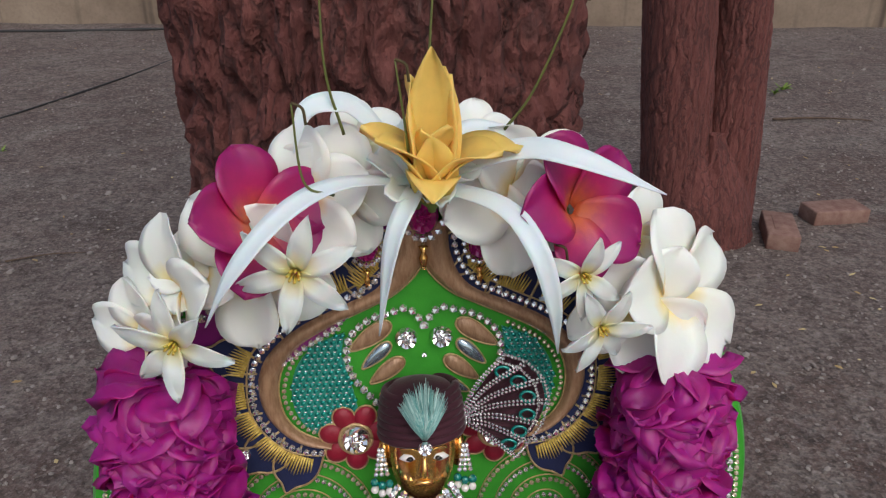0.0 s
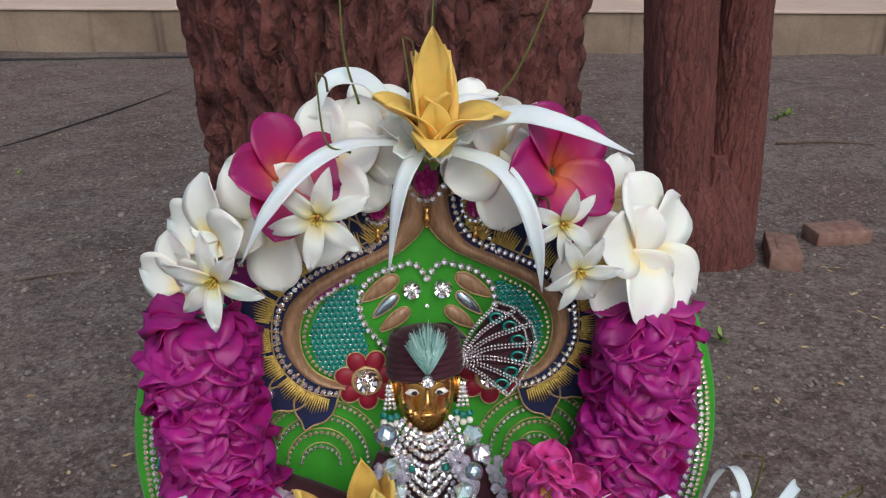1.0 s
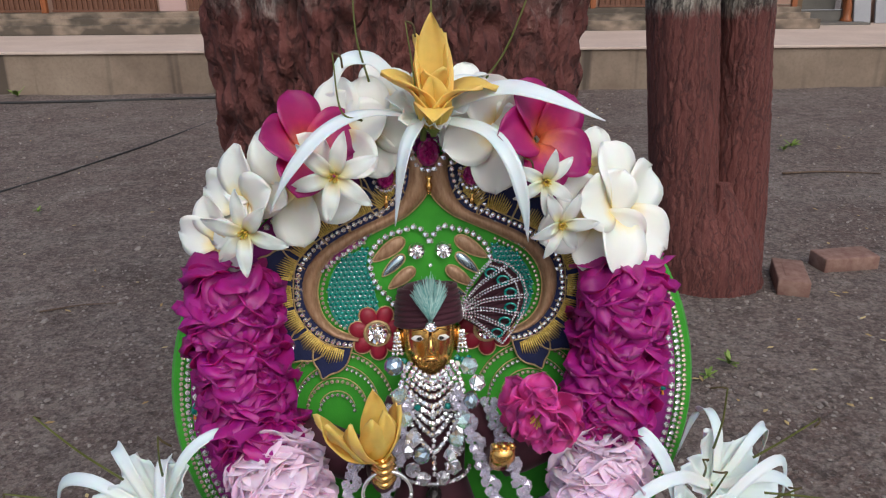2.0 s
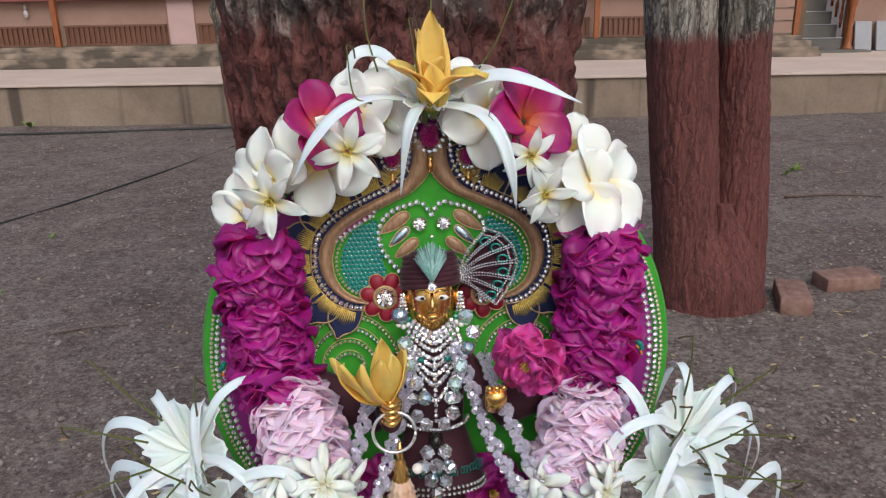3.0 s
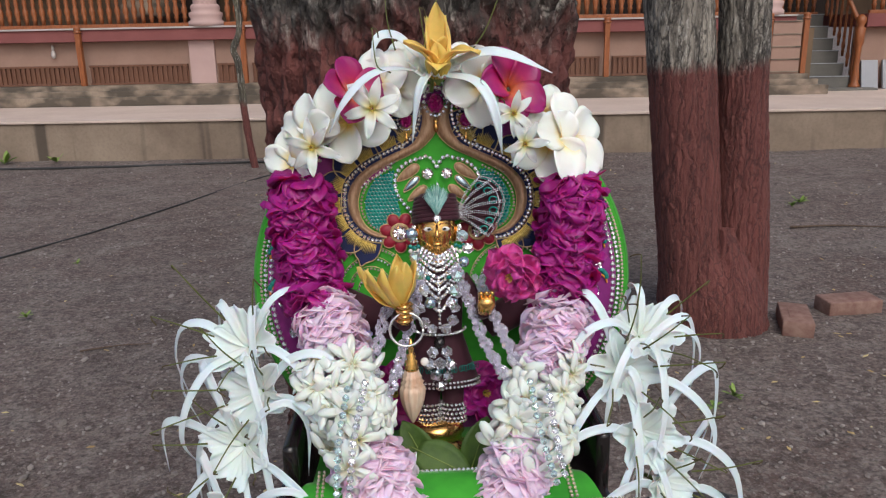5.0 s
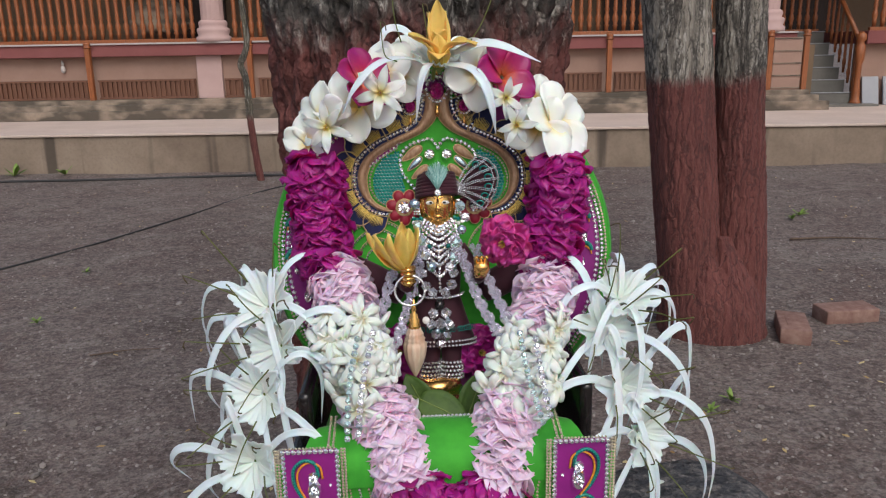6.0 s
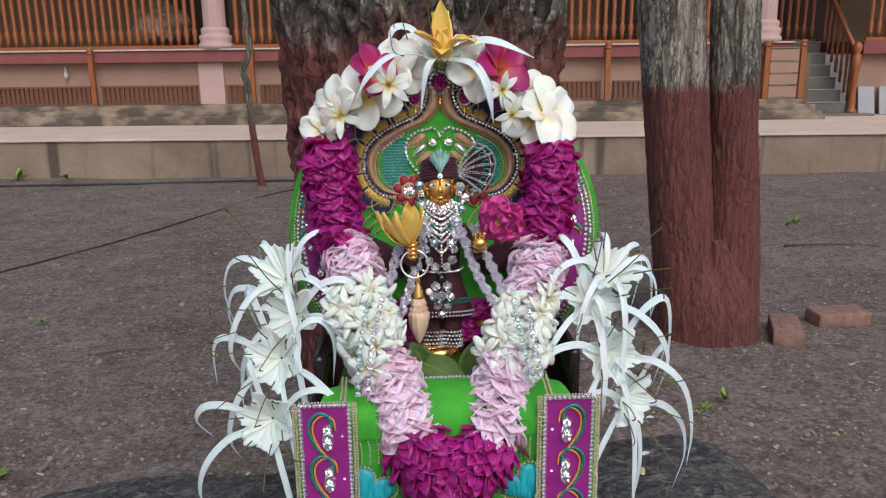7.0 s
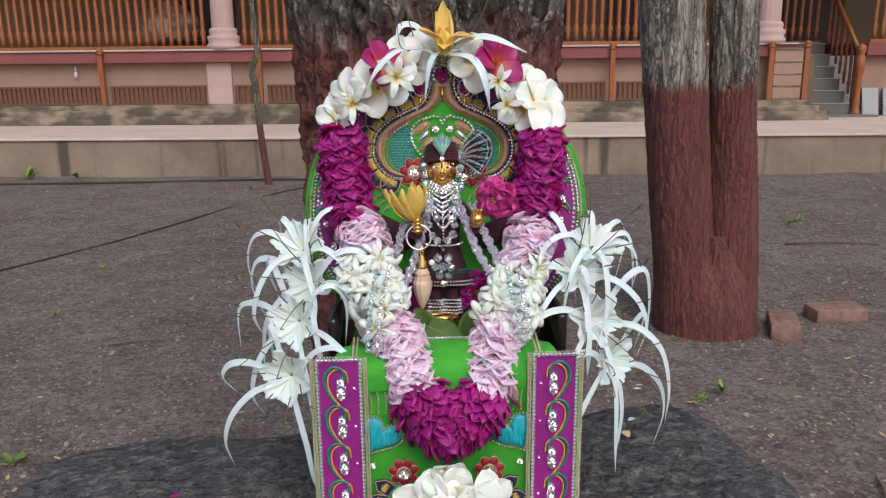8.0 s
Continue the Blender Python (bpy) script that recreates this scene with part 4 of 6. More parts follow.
    for u, v in ((0.138, 0.048), (0.14, 0.016), (0.118, 0.104)):
        arc = [(s * (u + 0.011 * math.cos(a)), v + 0.009 * math.sin(a)) for a in [math.pi * i / 10 for i in range(11)]]
        bm = bmesh.new()
        tube(bm, spline(flat(arc, 0.003), 24), 0.0022, 6)
        part("corded_arc", bm, TEAL_CORD, backrest)
        bm = bmesh.new()
        tube(bm, spline(flat([(a0 * 1.0, b0 - 0.004) for a0, b0 in arc], 0.003), 24), 0.0009, 6)
        part("corded_arc", bm, ORANGE_CORD, backrest)

gem(0.0, 0.1055, 0.002, 0.0014, backrest)


def cloth_flower(u, v, r, parent, h=0.002):
    """Six padded crimson petals round a large clear stone."""
    for k in range(7):
        a = 2 * math.pi * k / 7 + 0.25
        pts = []
        for i in range(14):
            b = 2 * math.pi * i / 14
            x, y = 0.62 + 0.36 * math.cos(b), 0.30 * math.sin(b)
            pts.append((u + r * (x * math.cos(a) - y * math.sin(a)), v + r * (x * math.sin(a) + y * math.cos(a))))
        p = part("cloth_petal", plate(bmesh.new(), pts, h, h + 0.0012, 0.0022), CRIMSON, parent)
        bm = bmesh.new()
        tube(bm, spline(flat(pts + pts[:1], h + 0.0012), 28), 0.0005, 5)
        part("cord", bm, DULL_GOLD, p)
    bm = bmesh.new()
    tube(bm, [Vector((u + r * 0.43 * math.cos(2 * math.pi * k / 24), -h - 0.003, v + r * 0.43 * math.sin(2 * math.pi * k / 24))) for k in range(25)], r * 0.05, 6)
    part("setting", bm, DULL_GOLD, parent)
    gem(u, v, h + 0.003, r * 0.38, parent)


cloth_flower(-0.0344, 0.0636, 0.0185, backrest)
cloth_flower(0.0344, 0.0636, 0.0185, backrest)


def ruby_pendant(u, v, size, parent):
    gem(u, v, 0.006, size * 0.62, parent, RUBY, "ruby", 1.2, "oval ruby-red stone in a clear halo")
    spots = []
    for k in range(16):
        a = 2 * math.pi * k / 16
        spots.append((u + size * 0.85 * math.cos(a), -0.006, v + size * 1.05 * math.sin(a) + size * 0.1, size * 0.19))
    beads("stone_ring", spots, STONE_CLEAR, parent)
    bm = bmesh.new()
    lathe(bm, [(size * 0.1, -size * 2.2), (size * 0.18, -size * 1.7), (size * 0.08, -size * 1.5), (size * 0.2, -size * 1.25)], 10, (u, -0.006, v))
    part("pendant_drop", bm, GOLD, parent)
    bm = bmesh.new()
    lathe(bm, [(size * 0.2, size * 1.3), (size * 0.12, size * 1.5), (size * 0.17, size * 1.6), (size * 0.05, size * 1.8)], 10, (u, -0.006, v))
    part("pendant_bail", bm, GOLD, parent)


ruby_pendant(0.0, 0.1755, 0.0115, backrest)
ruby_pendant(0.026, 0.161, 0.0085, backrest)
ruby_pendant(-0.026, 0.161, 0.0085, backrest)

# seat, skirt and arms
SK = -0.157


def seat_cushion():
    bm = bmesh.new()
    rings = []
    for y, z, w in ((0.02, -0.15, 0.1), (0.0, -0.116, 0.104), (-0.06, -0.116, 0.106), (-0.1, -0.115, 0.108), (-0.112, -0.103, 0.11), (-0.122, -0.1, 0.112), (-0.132, -0.102, 0.116), (-0.146, -0.107, 0.12), (-0.157, -0.114, 0.126), (-0.1615, -0.124, 0.132), (-0.1615, -0.14, 0.134)):
        rings.append([bm.verts.new((-0.005 + w * q, y, z - 0.006 * abs(q) ** 4)) for q in [-1 + 2 * i / 24 for i in range(25)]])
    for a, b in zip(rings, rings[1:]):
        for i in range(24):
            bm.faces.new((a[i], a[i + 1], b[i + 1], b[i]))
    return bm


part("seat", seat_cushion(), GREEN, throne, "green velvet seat")
beads("bead_trim", [(-0.03 + 0.0036 * i, -0.117, -0.1, 0.0019) for i in range(16)], STONE_CLEAR, throne)
part("plinth", box(bmesh.new(), -0.14, 0.128, SK + 0.006, 0.03, -0.322, -0.125, 0.004), LACQUER, throne, "black lacquered throne base", smooth=False)
skirt = part("skirt", box(bmesh.new(), -0.1485, 0.138, SK, SK + 0.005, -0.319, -0.12, 0.0015), GREEN, throne, "green velvet front panel", smooth=False)
for x in (-0.133, 0.118):
    bm = box(bmesh.new(), x, x + 0.012, -0.11, 0.0, -0.14, -0.078, 0.005)
    part("armrest", bm, LACQUER, throne, "black lacquered side panel")
for s in (1, -1):
    bm = bmesh.new()
    lathe(bm, [(0.004, -0.035), (0.012, -0.033), (0.0145, -0.02), (0.015, 0.0), (0.0145, 0.02), (0.012, 0.033), (0.004, 0.035)], 16)
    b = part("bolster", bm, MAROON_CLOTH, throne, "dark maroon velvet bolster")
    b.matrix_basis = pose(s * 0.068, -0.022, 0.0, 0, s * 62, 0)
for x in (-0.1, 0.09):
    beads("bead_trim", [(x + (1 if x < 0 else -1) * -0.004 * k, y0, z0 + 0.002, 0.0016) for k in (0, 1) for y0, z0 in [(-0.112 - 0.004 * i, -0.1015 - 0.0009 * i) for i in range(10)]], GOLD_BEAD, throne)


def strip(x0, x1, side):
    """A magenta side strip of the skirt with bead edges, corded scallops and hanging stones."""
    y = SK - 0.001
    st = part("side_strip", box(bmesh.new(), x0, x1, y - 0.006, y - 0.001, -0.3185, -0.11, 0.0004), MAGENTA, skirt, "magenta satin strip with corded scallops", smooth=False)
    st.location.z = 0.006
    y -= 0.005
    spots = []
    for x in (x0, x1):
        spots += [(x, y - 0.002, -0.11 - 0.0044 * i, 0.0023) for i in range(47)]
    spots += [(x0 + 0.0044 * i, y - 0.002, -0.1095, 0.0023) for i in range(int((x1 - x0) / 0.0044) + 1)]
    beads("rhinestone_trim", spots, STONE_CLEAR, st)
    spots = []
    for x, d in ((x0, -0.0038), (x1, 0.0038), (x0, -0.0064), (x1, 0.0064)):
        spots += [(x + d, y - 0.0015, -0.108 - 0.0028 * i, 0.0014) for i in range(74)]
    spots += [(x0 + 0.0028 * i, y - 0.0015, -0.1065, 0.0012) for i in range(int((x1 - x0) / 0.0028) + 1)]
    beads("bead_trim", spots, GOLD_BEAD, st)
    cx = (x0 + x1) / 2
    for k in range(5):
        z = -0.128 - 0.0428 * k
        arc = [(cx - side * 0.006, z - 0.004), (cx - side * 0.004, z + 0.007), (cx + side * 0.005, z + 0.011), (cx + side * 0.0135, z + 0.004), (cx + side * 0.0145, z - 0.008), (cx + side * 0.010, z - 0.02), (cx + side * 0.003, z - 0.03)]
        for d, r, mat in ((0.0, 0.0016, TEAL_CORD), (-0.0034, 0.001, ORANGE_CORD)):
            bm = bmesh.new()
            tube(bm, spline([Vector((u + side * d, y - 0.0022, v + d * 0.6)) for u, v in arc], 26), r, 6)
            part("corded_scallop", bm, mat, st)
        beads("cord_bead", [(p.x, p.y - 0.0014, p.z, 0.0008) for p in even(spline([Vector((u, y - 0.0022, v)) for u, v in arc], 40), 0.0026)], TEAL_GEM, st)
        gem(cx - side * 0.002, z - 0.0045, -y + 0.002, 0.0048, st)
        gem(cx - side * 0.002, z - 0.0165, -y + 0.002, 0.0058, st, tall=1.75)
        gem(cx - side * 0.0155, z - 0.012, -y + 0.002, 0.0014, st)


strip(-0.1395, -0.0955, -1)
strip(0.085, 0.129, 1)


def heart(u, v, s, parent):
    pts = []
    for k in range(40):
        t = 2 * math.pi * k / 40
        x, y = 16 * math.sin(t) ** 3, 13 * math.cos(t) - 5 * math.cos(2 * t) - 2 * math.cos(3 * t) - math.cos(4 * t)
        a = -0.5 * s
        pts.append((u + 0.00135 * (x * math.cos(a) - y * math.sin(a)), v + 0.00135 * (x * math.sin(a) + y * math.cos(a))))
    h = -SK + 0.001
    ob = part("silk_heart", plate(bmesh.new(), pts, h, h + 0.0015, 0.003), TURQUOISE, parent, "turquoise silk heart with a beaded edge")
    cu, cv = u, v
    beads("bead_edge", row([(cu + (a - cu) * 1.12, cv + (b - cv) * 1.12) for a, b in pts + pts[:1]], 0.0036, 0.0016, h + 0.0018), GOLD_BEAD, ob)


heart(-0.078, -0.192, 1, skirt)
heart(0.065, -0.193, -1, skirt)
MID = -0.007
for s in (1, -1):
    gem(MID + s * 0.079, -0.2265, -SK + 0.001, 0.0042, skirt)
    cloth_flower(MID + s * 0.046, -0.236, 0.017, skirt, -SK + 0.001)
    path = [(MID + s * a, b) for a, b in ((0.052, -0.252), (0.062, -0.262), (0.066, -0.28), (0.06, -0.298), (0.045, -0.312))]
    beads("rhinestone_trim", row(path, 0.0037, 0.0017, -SK + 0.002), STONE_CLEAR, skirt)
    part("satin_band", band([(u - s * 0.004, v) for u, v in path], [(u - s * 0.016, v + 0.004) for u, v in path], -SK + 0.001, 0.003), BROWN_SATIN, skirt)
    for k, (u, v, t) in enumerate(((0.066, -0.252, 0.6), (0.0735, -0.268, 0.15), (0.0745, -0.286, -0.2), (0.067, -0.303, -0.6))):
        holder = part("lobe_base", plate(bmesh.new(), [(MID + s * (u + 0.003 * math.cos(a)), v + 0.003 * math.sin(a)) for a in [0.8 * i for i in range(8)]], -SK + 0.0005, -SK + 0.001), NAVY, skirt, smooth=False)
        navy_petal(s * MID + u, v, t, 0.012, holder, s)
        for o in holder.children:
            o.location.y = SK - 0.001
    for d in (0.0, 0.008, 0.016):
        curl = [(MID + s * (0.088 - d), -0.12), (MID + s * (0.083 - d), -0.135), (MID + s * (0.079 - d), -0.15), (MID + s * (0.079 - d), -0.168)]
        beads("bead_arc", row(curl, 0.0032, 0.0013, -SK + 0.001), SILVER if d == 0.008 else GOLD_BEAD, skirt)


# ---- flowers ----
WHITE_FRANGI = petal_material("white_frangipani_petal", (0.88, 0.62, 0.14), (0.88, 0.855, 0.77), (0.87, 0.855, 0.81), 0.006, 0.03, 0.02, 0.2)
PINK_FRANGI = petal_material("pink_frangipani_petal", (0.66, 0.13, 0.04), (0.44, 0.014, 0.12), (0.27, 0.004, 0.12), 0.007, 0.03, 0.25)
JASMINE = petal_material("jasmine_petal", (0.7, 0.58, 0.2), (0.74, 0.745, 0.72), (0.74, 0.745, 0.73), 0.0022, 0.02, 0.06)
CREAM_JASMINE = petal_material("cream_jasmine_petal", (0.66, 0.56, 0.3), (0.78, 0.775, 0.71), (0.78, 0.775, 0.74), 0.0013, 0.016, 0.06)
LILY_WHITE = petal_material("spider_lily_petal", (0.74, 0.77, 0.7), (0.74, 0.785, 0.82), (0.73, 0.775, 0.81), 0.006, 0.09, 0.04)
YELLOW_PETAL = petal_material("yellow_champak_petal", (0.55, 0.4, 0.05), (0.84, 0.55, 0.14), (0.82, 0.52, 0.125), 0.003, 0.04, 0.2)
ROSE_PETAL = ruffle_material("rose_petal", (0.52, 0.016, 0.19), (0.68, 0.05, 0.3), (0.4, 0.008, 0.14))
MAGENTA_PETAL = ruffle_material("magenta_rose_petal", (0.2, 0.0015, 0.1), (0.4, 0.006, 0.215), (0.17, 0.001, 0.08))
BLUSH_PETAL = ruffle_material("blush_rose_petal", (0.7, 0.39, 0.58), (0.87, 0.64, 0.77), (0.68, 0.36, 0.54))
FILAMENT = Mat("green_filament", rough=0.5)
FILAMENT.color(FILAMENT.mix(FILAMENT.noise(40), (0.05, 0.07, 0.015), (0.16, 0.17, 0.03)))
FILAMENT = FILAMENT.m
ANTHER = Mat("dark_anther", (0.07, 0.05, 0.015), 0.7).m
STALK = Mat("flower_stalk", (0.14, 0.2, 0.04), 0.6).m
LEAF = Mat("tulsi_leaf", rough=0.65)
LEAF.color(LEAF.mix(LEAF.ramp(LEAF.noise(70, 4, 0.6), (0.3, 0.0), (0.7, 1.0)), (0.03, 0.07, 0.008), (0.06, 0.115, 0.014)))
LEAF.bump(LEAF.noise(180, 3), 0.5, 0.001)
LEAF = LEAF.m


def sheet(bm, spine, sides, normals, width, cup, thick=0.0005, k=4, ruffle=0.0, seed=0.0):
    """A thin closed petal along spine; width(s) in metres, cup lifts its edges."""
    n = len(spine) - 1
    top, low = [], []
    for i, (p, sd, nm) in enumerate(zip(spine, sides, normals)):
        s = i / n
        w = width(s)
        a, b = [], []
        for j in range(k + 1):
            q = -1 + 2 * j / k
            wob = ruffle * s * noise.noise(Vector((q * 2.3 + seed, s * 3.1, seed * 1.7)))
            c = p + sd * (q * w / 2) + nm * (cup * w * q * q + wob)
            a.append(bm.verts.new(c))
            b.append(bm.verts.new(c - nm * thick))
        top.append(a)
        low.append(b)
    for i in range(n):
        for j in range(k):
            bm.faces.new((top[i][j], top[i + 1][j], top[i + 1][j + 1], top[i][j + 1]))
            bm.faces.new((low[i][j], low[i][j + 1], low[i + 1][j + 1], low[i + 1][j]))
        bm.faces.new((top[i][0], low[i][0], low[i + 1][0], top[i + 1][0]))
        bm.faces.new((top[i][k], top[i + 1][k], low[i + 1][k], low[i][k]))
    for j in range(k):
        bm.faces.new((top[0][j], top[0][j + 1], low[0][j + 1], low[0][j]))
        bm.faces.new((top[n][j], low[n][j], low[n][j + 1], top[n][j + 1]))


def petal(bm, m, length, width, rise, curl, cup, shape, n=8, k=4, start=0.0, twist=0.0, thick=0.0005, ruffle=0.0, seed=0.0):
    """A petal from the origin along +x that rises by rise radians and bends by curl."""
    x, z, spine, sides, normals = start, 0.0, [], [], []
    for i in range(n + 1):
        s = i / n
        a = rise + curl * s
        t = twist * s
        nm = Vector((-math.sin(a) * math.cos(t), math.sin(t), math.cos(a) * math.cos(t)))
        sd = Vector((math.sin(a) * math.sin(t), math.cos(t), -math.cos(a) * math.sin(t)))
        spine.append(m @ Vector((x, 0, z)))
        sides.append((m.to_3x3() @ sd).normalized())
        normals.append((m.to_3x3() @ nm).normalized())
        x += math.cos(a) * length / n
        z += math.sin(a) * length / n
    sheet(bm, spine, sides, normals, lambda s: width * shape(s), cup, thick, k, ruffle, seed)


def obovate(s):
    return max(0.04, math.sin(math.pi * min(1.0, 0.1 + 0.9 * s) ** 1.35) ** 0.62)


def lance(s):
    return max(0.05, math.sin(math.pi * min(1.0, 0.08 + 0.92 * s) ** 0.9) ** 0.75)


def ribbon(s):
    return 0.75 + 0.45 * math.sin(math.pi * s) if s < 0.55 else max(0.05, 1.2 * (1 - ((s - 0.55) / 0.47) ** 2.2))


def mesh_of(name, bm):
    me = bpy.data.meshes.new(name)
    bm.to_mesh(me)
    bm.free()
    return me


def frangi_petals(seed):
    out = []
    for k in range(3):
        bm = bmesh.new()
        petal(bm, Matrix(), 0.035 * (1 + 0.05 * k), 0.0315, 0.42 + 0.1 * k, -0.62 - 0.25 * k, 0.12, obovate, 12, 6, 0.002, 0.3, 0.0006, 0.003, seed + k)
        out.append(mesh_of("petal", bm))
    return out


FRANGI = frangi_petals(3.0)
FRANGI_PINK = frangi_petals(9.0)


def frangipani(m, size, pink, label, open_=1.0, seed=0):
    rnd = random.Random(seed)
    ob = thing("frangipani", m @ Matrix.Scale(size, 4), label, "flower", "frangipani flowers")
    for k in range(5):
        p = part_of("petal", (FRANGI_PINK if pink else FRANGI)[rnd.randrange(3)], PINK_FRANGI if pink else WHITE_FRANGI, ob)
        p.matrix_basis = pose(0, 0, 0, 0, 0, 72 * k + rnd.uniform(-7, 7)) @ pose(0, 0, 0, 16, rnd.uniform(-12, 10) * open_ - 35 * (1 - open_), 0)
    bm = bmesh.new()
    lathe(bm, [(0.0016, -0.016), (0.002, -0.008), (0.0028, -0.003)], 10)
    part("tube", bm, STALK, ob)
    return ob


def star_mesh():
    bm = bmesh.new()
    petal(bm, Matrix(), 0.0205, 0.0078, 0.32, -0.5, 0.16, lance, 9, 4, 0.001, 0.15, 0.0006, 0.003, 5)
    return mesh_of("petal", bm)


STAR = star_mesh()


def star_flower(m, size, label, seed=0, group="star jasmine flowers"):
    rnd = random.Random(seed)
    ob = thing("jasmine", m @ Matrix.Scale(size, 4), label, "flower", group)
    for k in range(6):
        p = part_of("petal", STAR, JASMINE, ob)
        p.matrix_basis = pose(0, 0, 0, 0, rnd.uniform(-16, 14), 60 * k + rnd.uniform(-9, 9))
    bm = bmesh.new()
    for k in range(7):
        a = 0.9 * k
        tube(bm, [Vector((0.0009 * math.cos(a), 0.0009 * math.sin(a), 0)), Vector((0.002 * math.cos(a), 0.002 * math.sin(a), 0.004))], 0.0005, 5)
    part("stamen_tuft", bm, YELLOW_PETAL, ob)["kind"] = "stuff"
    return ob


def on_halo(u, v, h, tx=0, tz=0, spin=0):
    """A pose on the backrest that faces outwards, tilted by tx (up: minus) and tz (to its right: plus)."""
    return HALO @ pose(u, -h, v, 0, 0, tz) @ pose(0, 0, 0, 90 + tx, 0, 0) @ pose(0, 0, 0, 0, 0, spin)


def in_throne(x, y, z, tx=0, tz=0, spin=0):
    return THRONE @ pose(x, y, z, 0, 0, tz) @ pose(0, 0, 0, 90 + tx, 0, 0) @ pose(0, 0, 0, 0, 0, spin)


W_LABEL = "white frangipani flower with a yellow heart on the backrest"
for i, (u, v, h, tx, tz, spin, size, op) in enumerate([
    (-0.1051, 0.1503, 0.024, -6, -48, 18, 0.92, 0.95),
    (-0.0956, 0.155, 0.018, -30, -20, 50, 0.62, 0.5),
    (-0.1222, 0.1278, 0.016, 2, -40, 30, 0.78, 0.9),
    (-0.0741, 0.1612, 0.022, 2, -18, 60, 0.98, 1.0),
    (-0.0497, 0.1882, 0.022, -18, -24, 28, 0.86, 0.9),
    (-0.0355, 0.1905, 0.018, 2, -8, 10, 0.8, 0.85),
    (-0.0277, 0.2063, 0.01, -26, -6, 40, 0.6, 0.9),
    (0.0211, 0.2067, 0.008, -24, 6, 20, 0.58, 0.9),
    (0.0389, 0.189, 0.02, 2, 14, 48, 1.0, 0.95),
    (0.0272, 0.1945, 0.018, 2, 4, 5, 0.7, 0.8),
    (0.0932, 0.1632, 0.012, -10, 18, 10, 0.72, 0.7),
    (0.1085, 0.1406, 0.026, -8, 32, 30, 1.08, 0.95),
    (0.0939, 0.1369, 0.026, 2, -2, 62, 0.9, 0.95),
]):
    frangipani(on_halo(u, v, h, tx, tz, spin), size, False, W_LABEL, op, i)
frangipani(on_halo(-0.0711, 0.1807, 0.034, -24, 34, 100), 0.92, True, "deep pink frangipani flower with an orange heart", 0.7, 31)
frangipani(on_halo(0.0598, 0.1833, 0.034, -14, 30, 40), 0.92, True, "deep pink frangipani flower with an orange heart", 0.85, 32)
for i, (u, v, h, tx, tz, spin, size) in enumerate([(-0.0528, 0.1689, 0.06, 6, -6, 18, 1.2), (-0.1018, 0.1398, 0.055, 12, -14, 40, 1.15), (0.0601, 0.1624, 0.058, 8, 8, 30, 0.95), (0.0695, 0.1381, 0.055, 14, 8, 5, 1.0)]):
    star_flower(on_halo(u, v, h, tx, tz, spin), size, "white six-petalled star jasmine flower on the backrest", i)


def strap(bm, points, width, up, n=22, fold=0.14):
    """A long strap petal through points, with a channelled section and a tapered tip."""
    line = spline(points, n)
    sides, normals = [], []
    for i, p in enumerate(line):
        d = (line[min(i + 1, n)] - line[max(i - 1, 0)]).normalized()
        s = d.cross(up)
        s = s.normalized() if s.length > 1e-3 else d.orthogonal().normalized()
        sides.append(s)
        normals.append(s.cross(d).normalized())
    sheet(bm, line, sides, normals, lambda s: width * (0.7 + 0.5 * math.sin(math.pi * min(1, s * 1.1))) * (1 if s < 0.7 else max(0.08, 1 - ((s - 0.7) / 0.31) ** 1.8)), fold, 0.0005, 4)


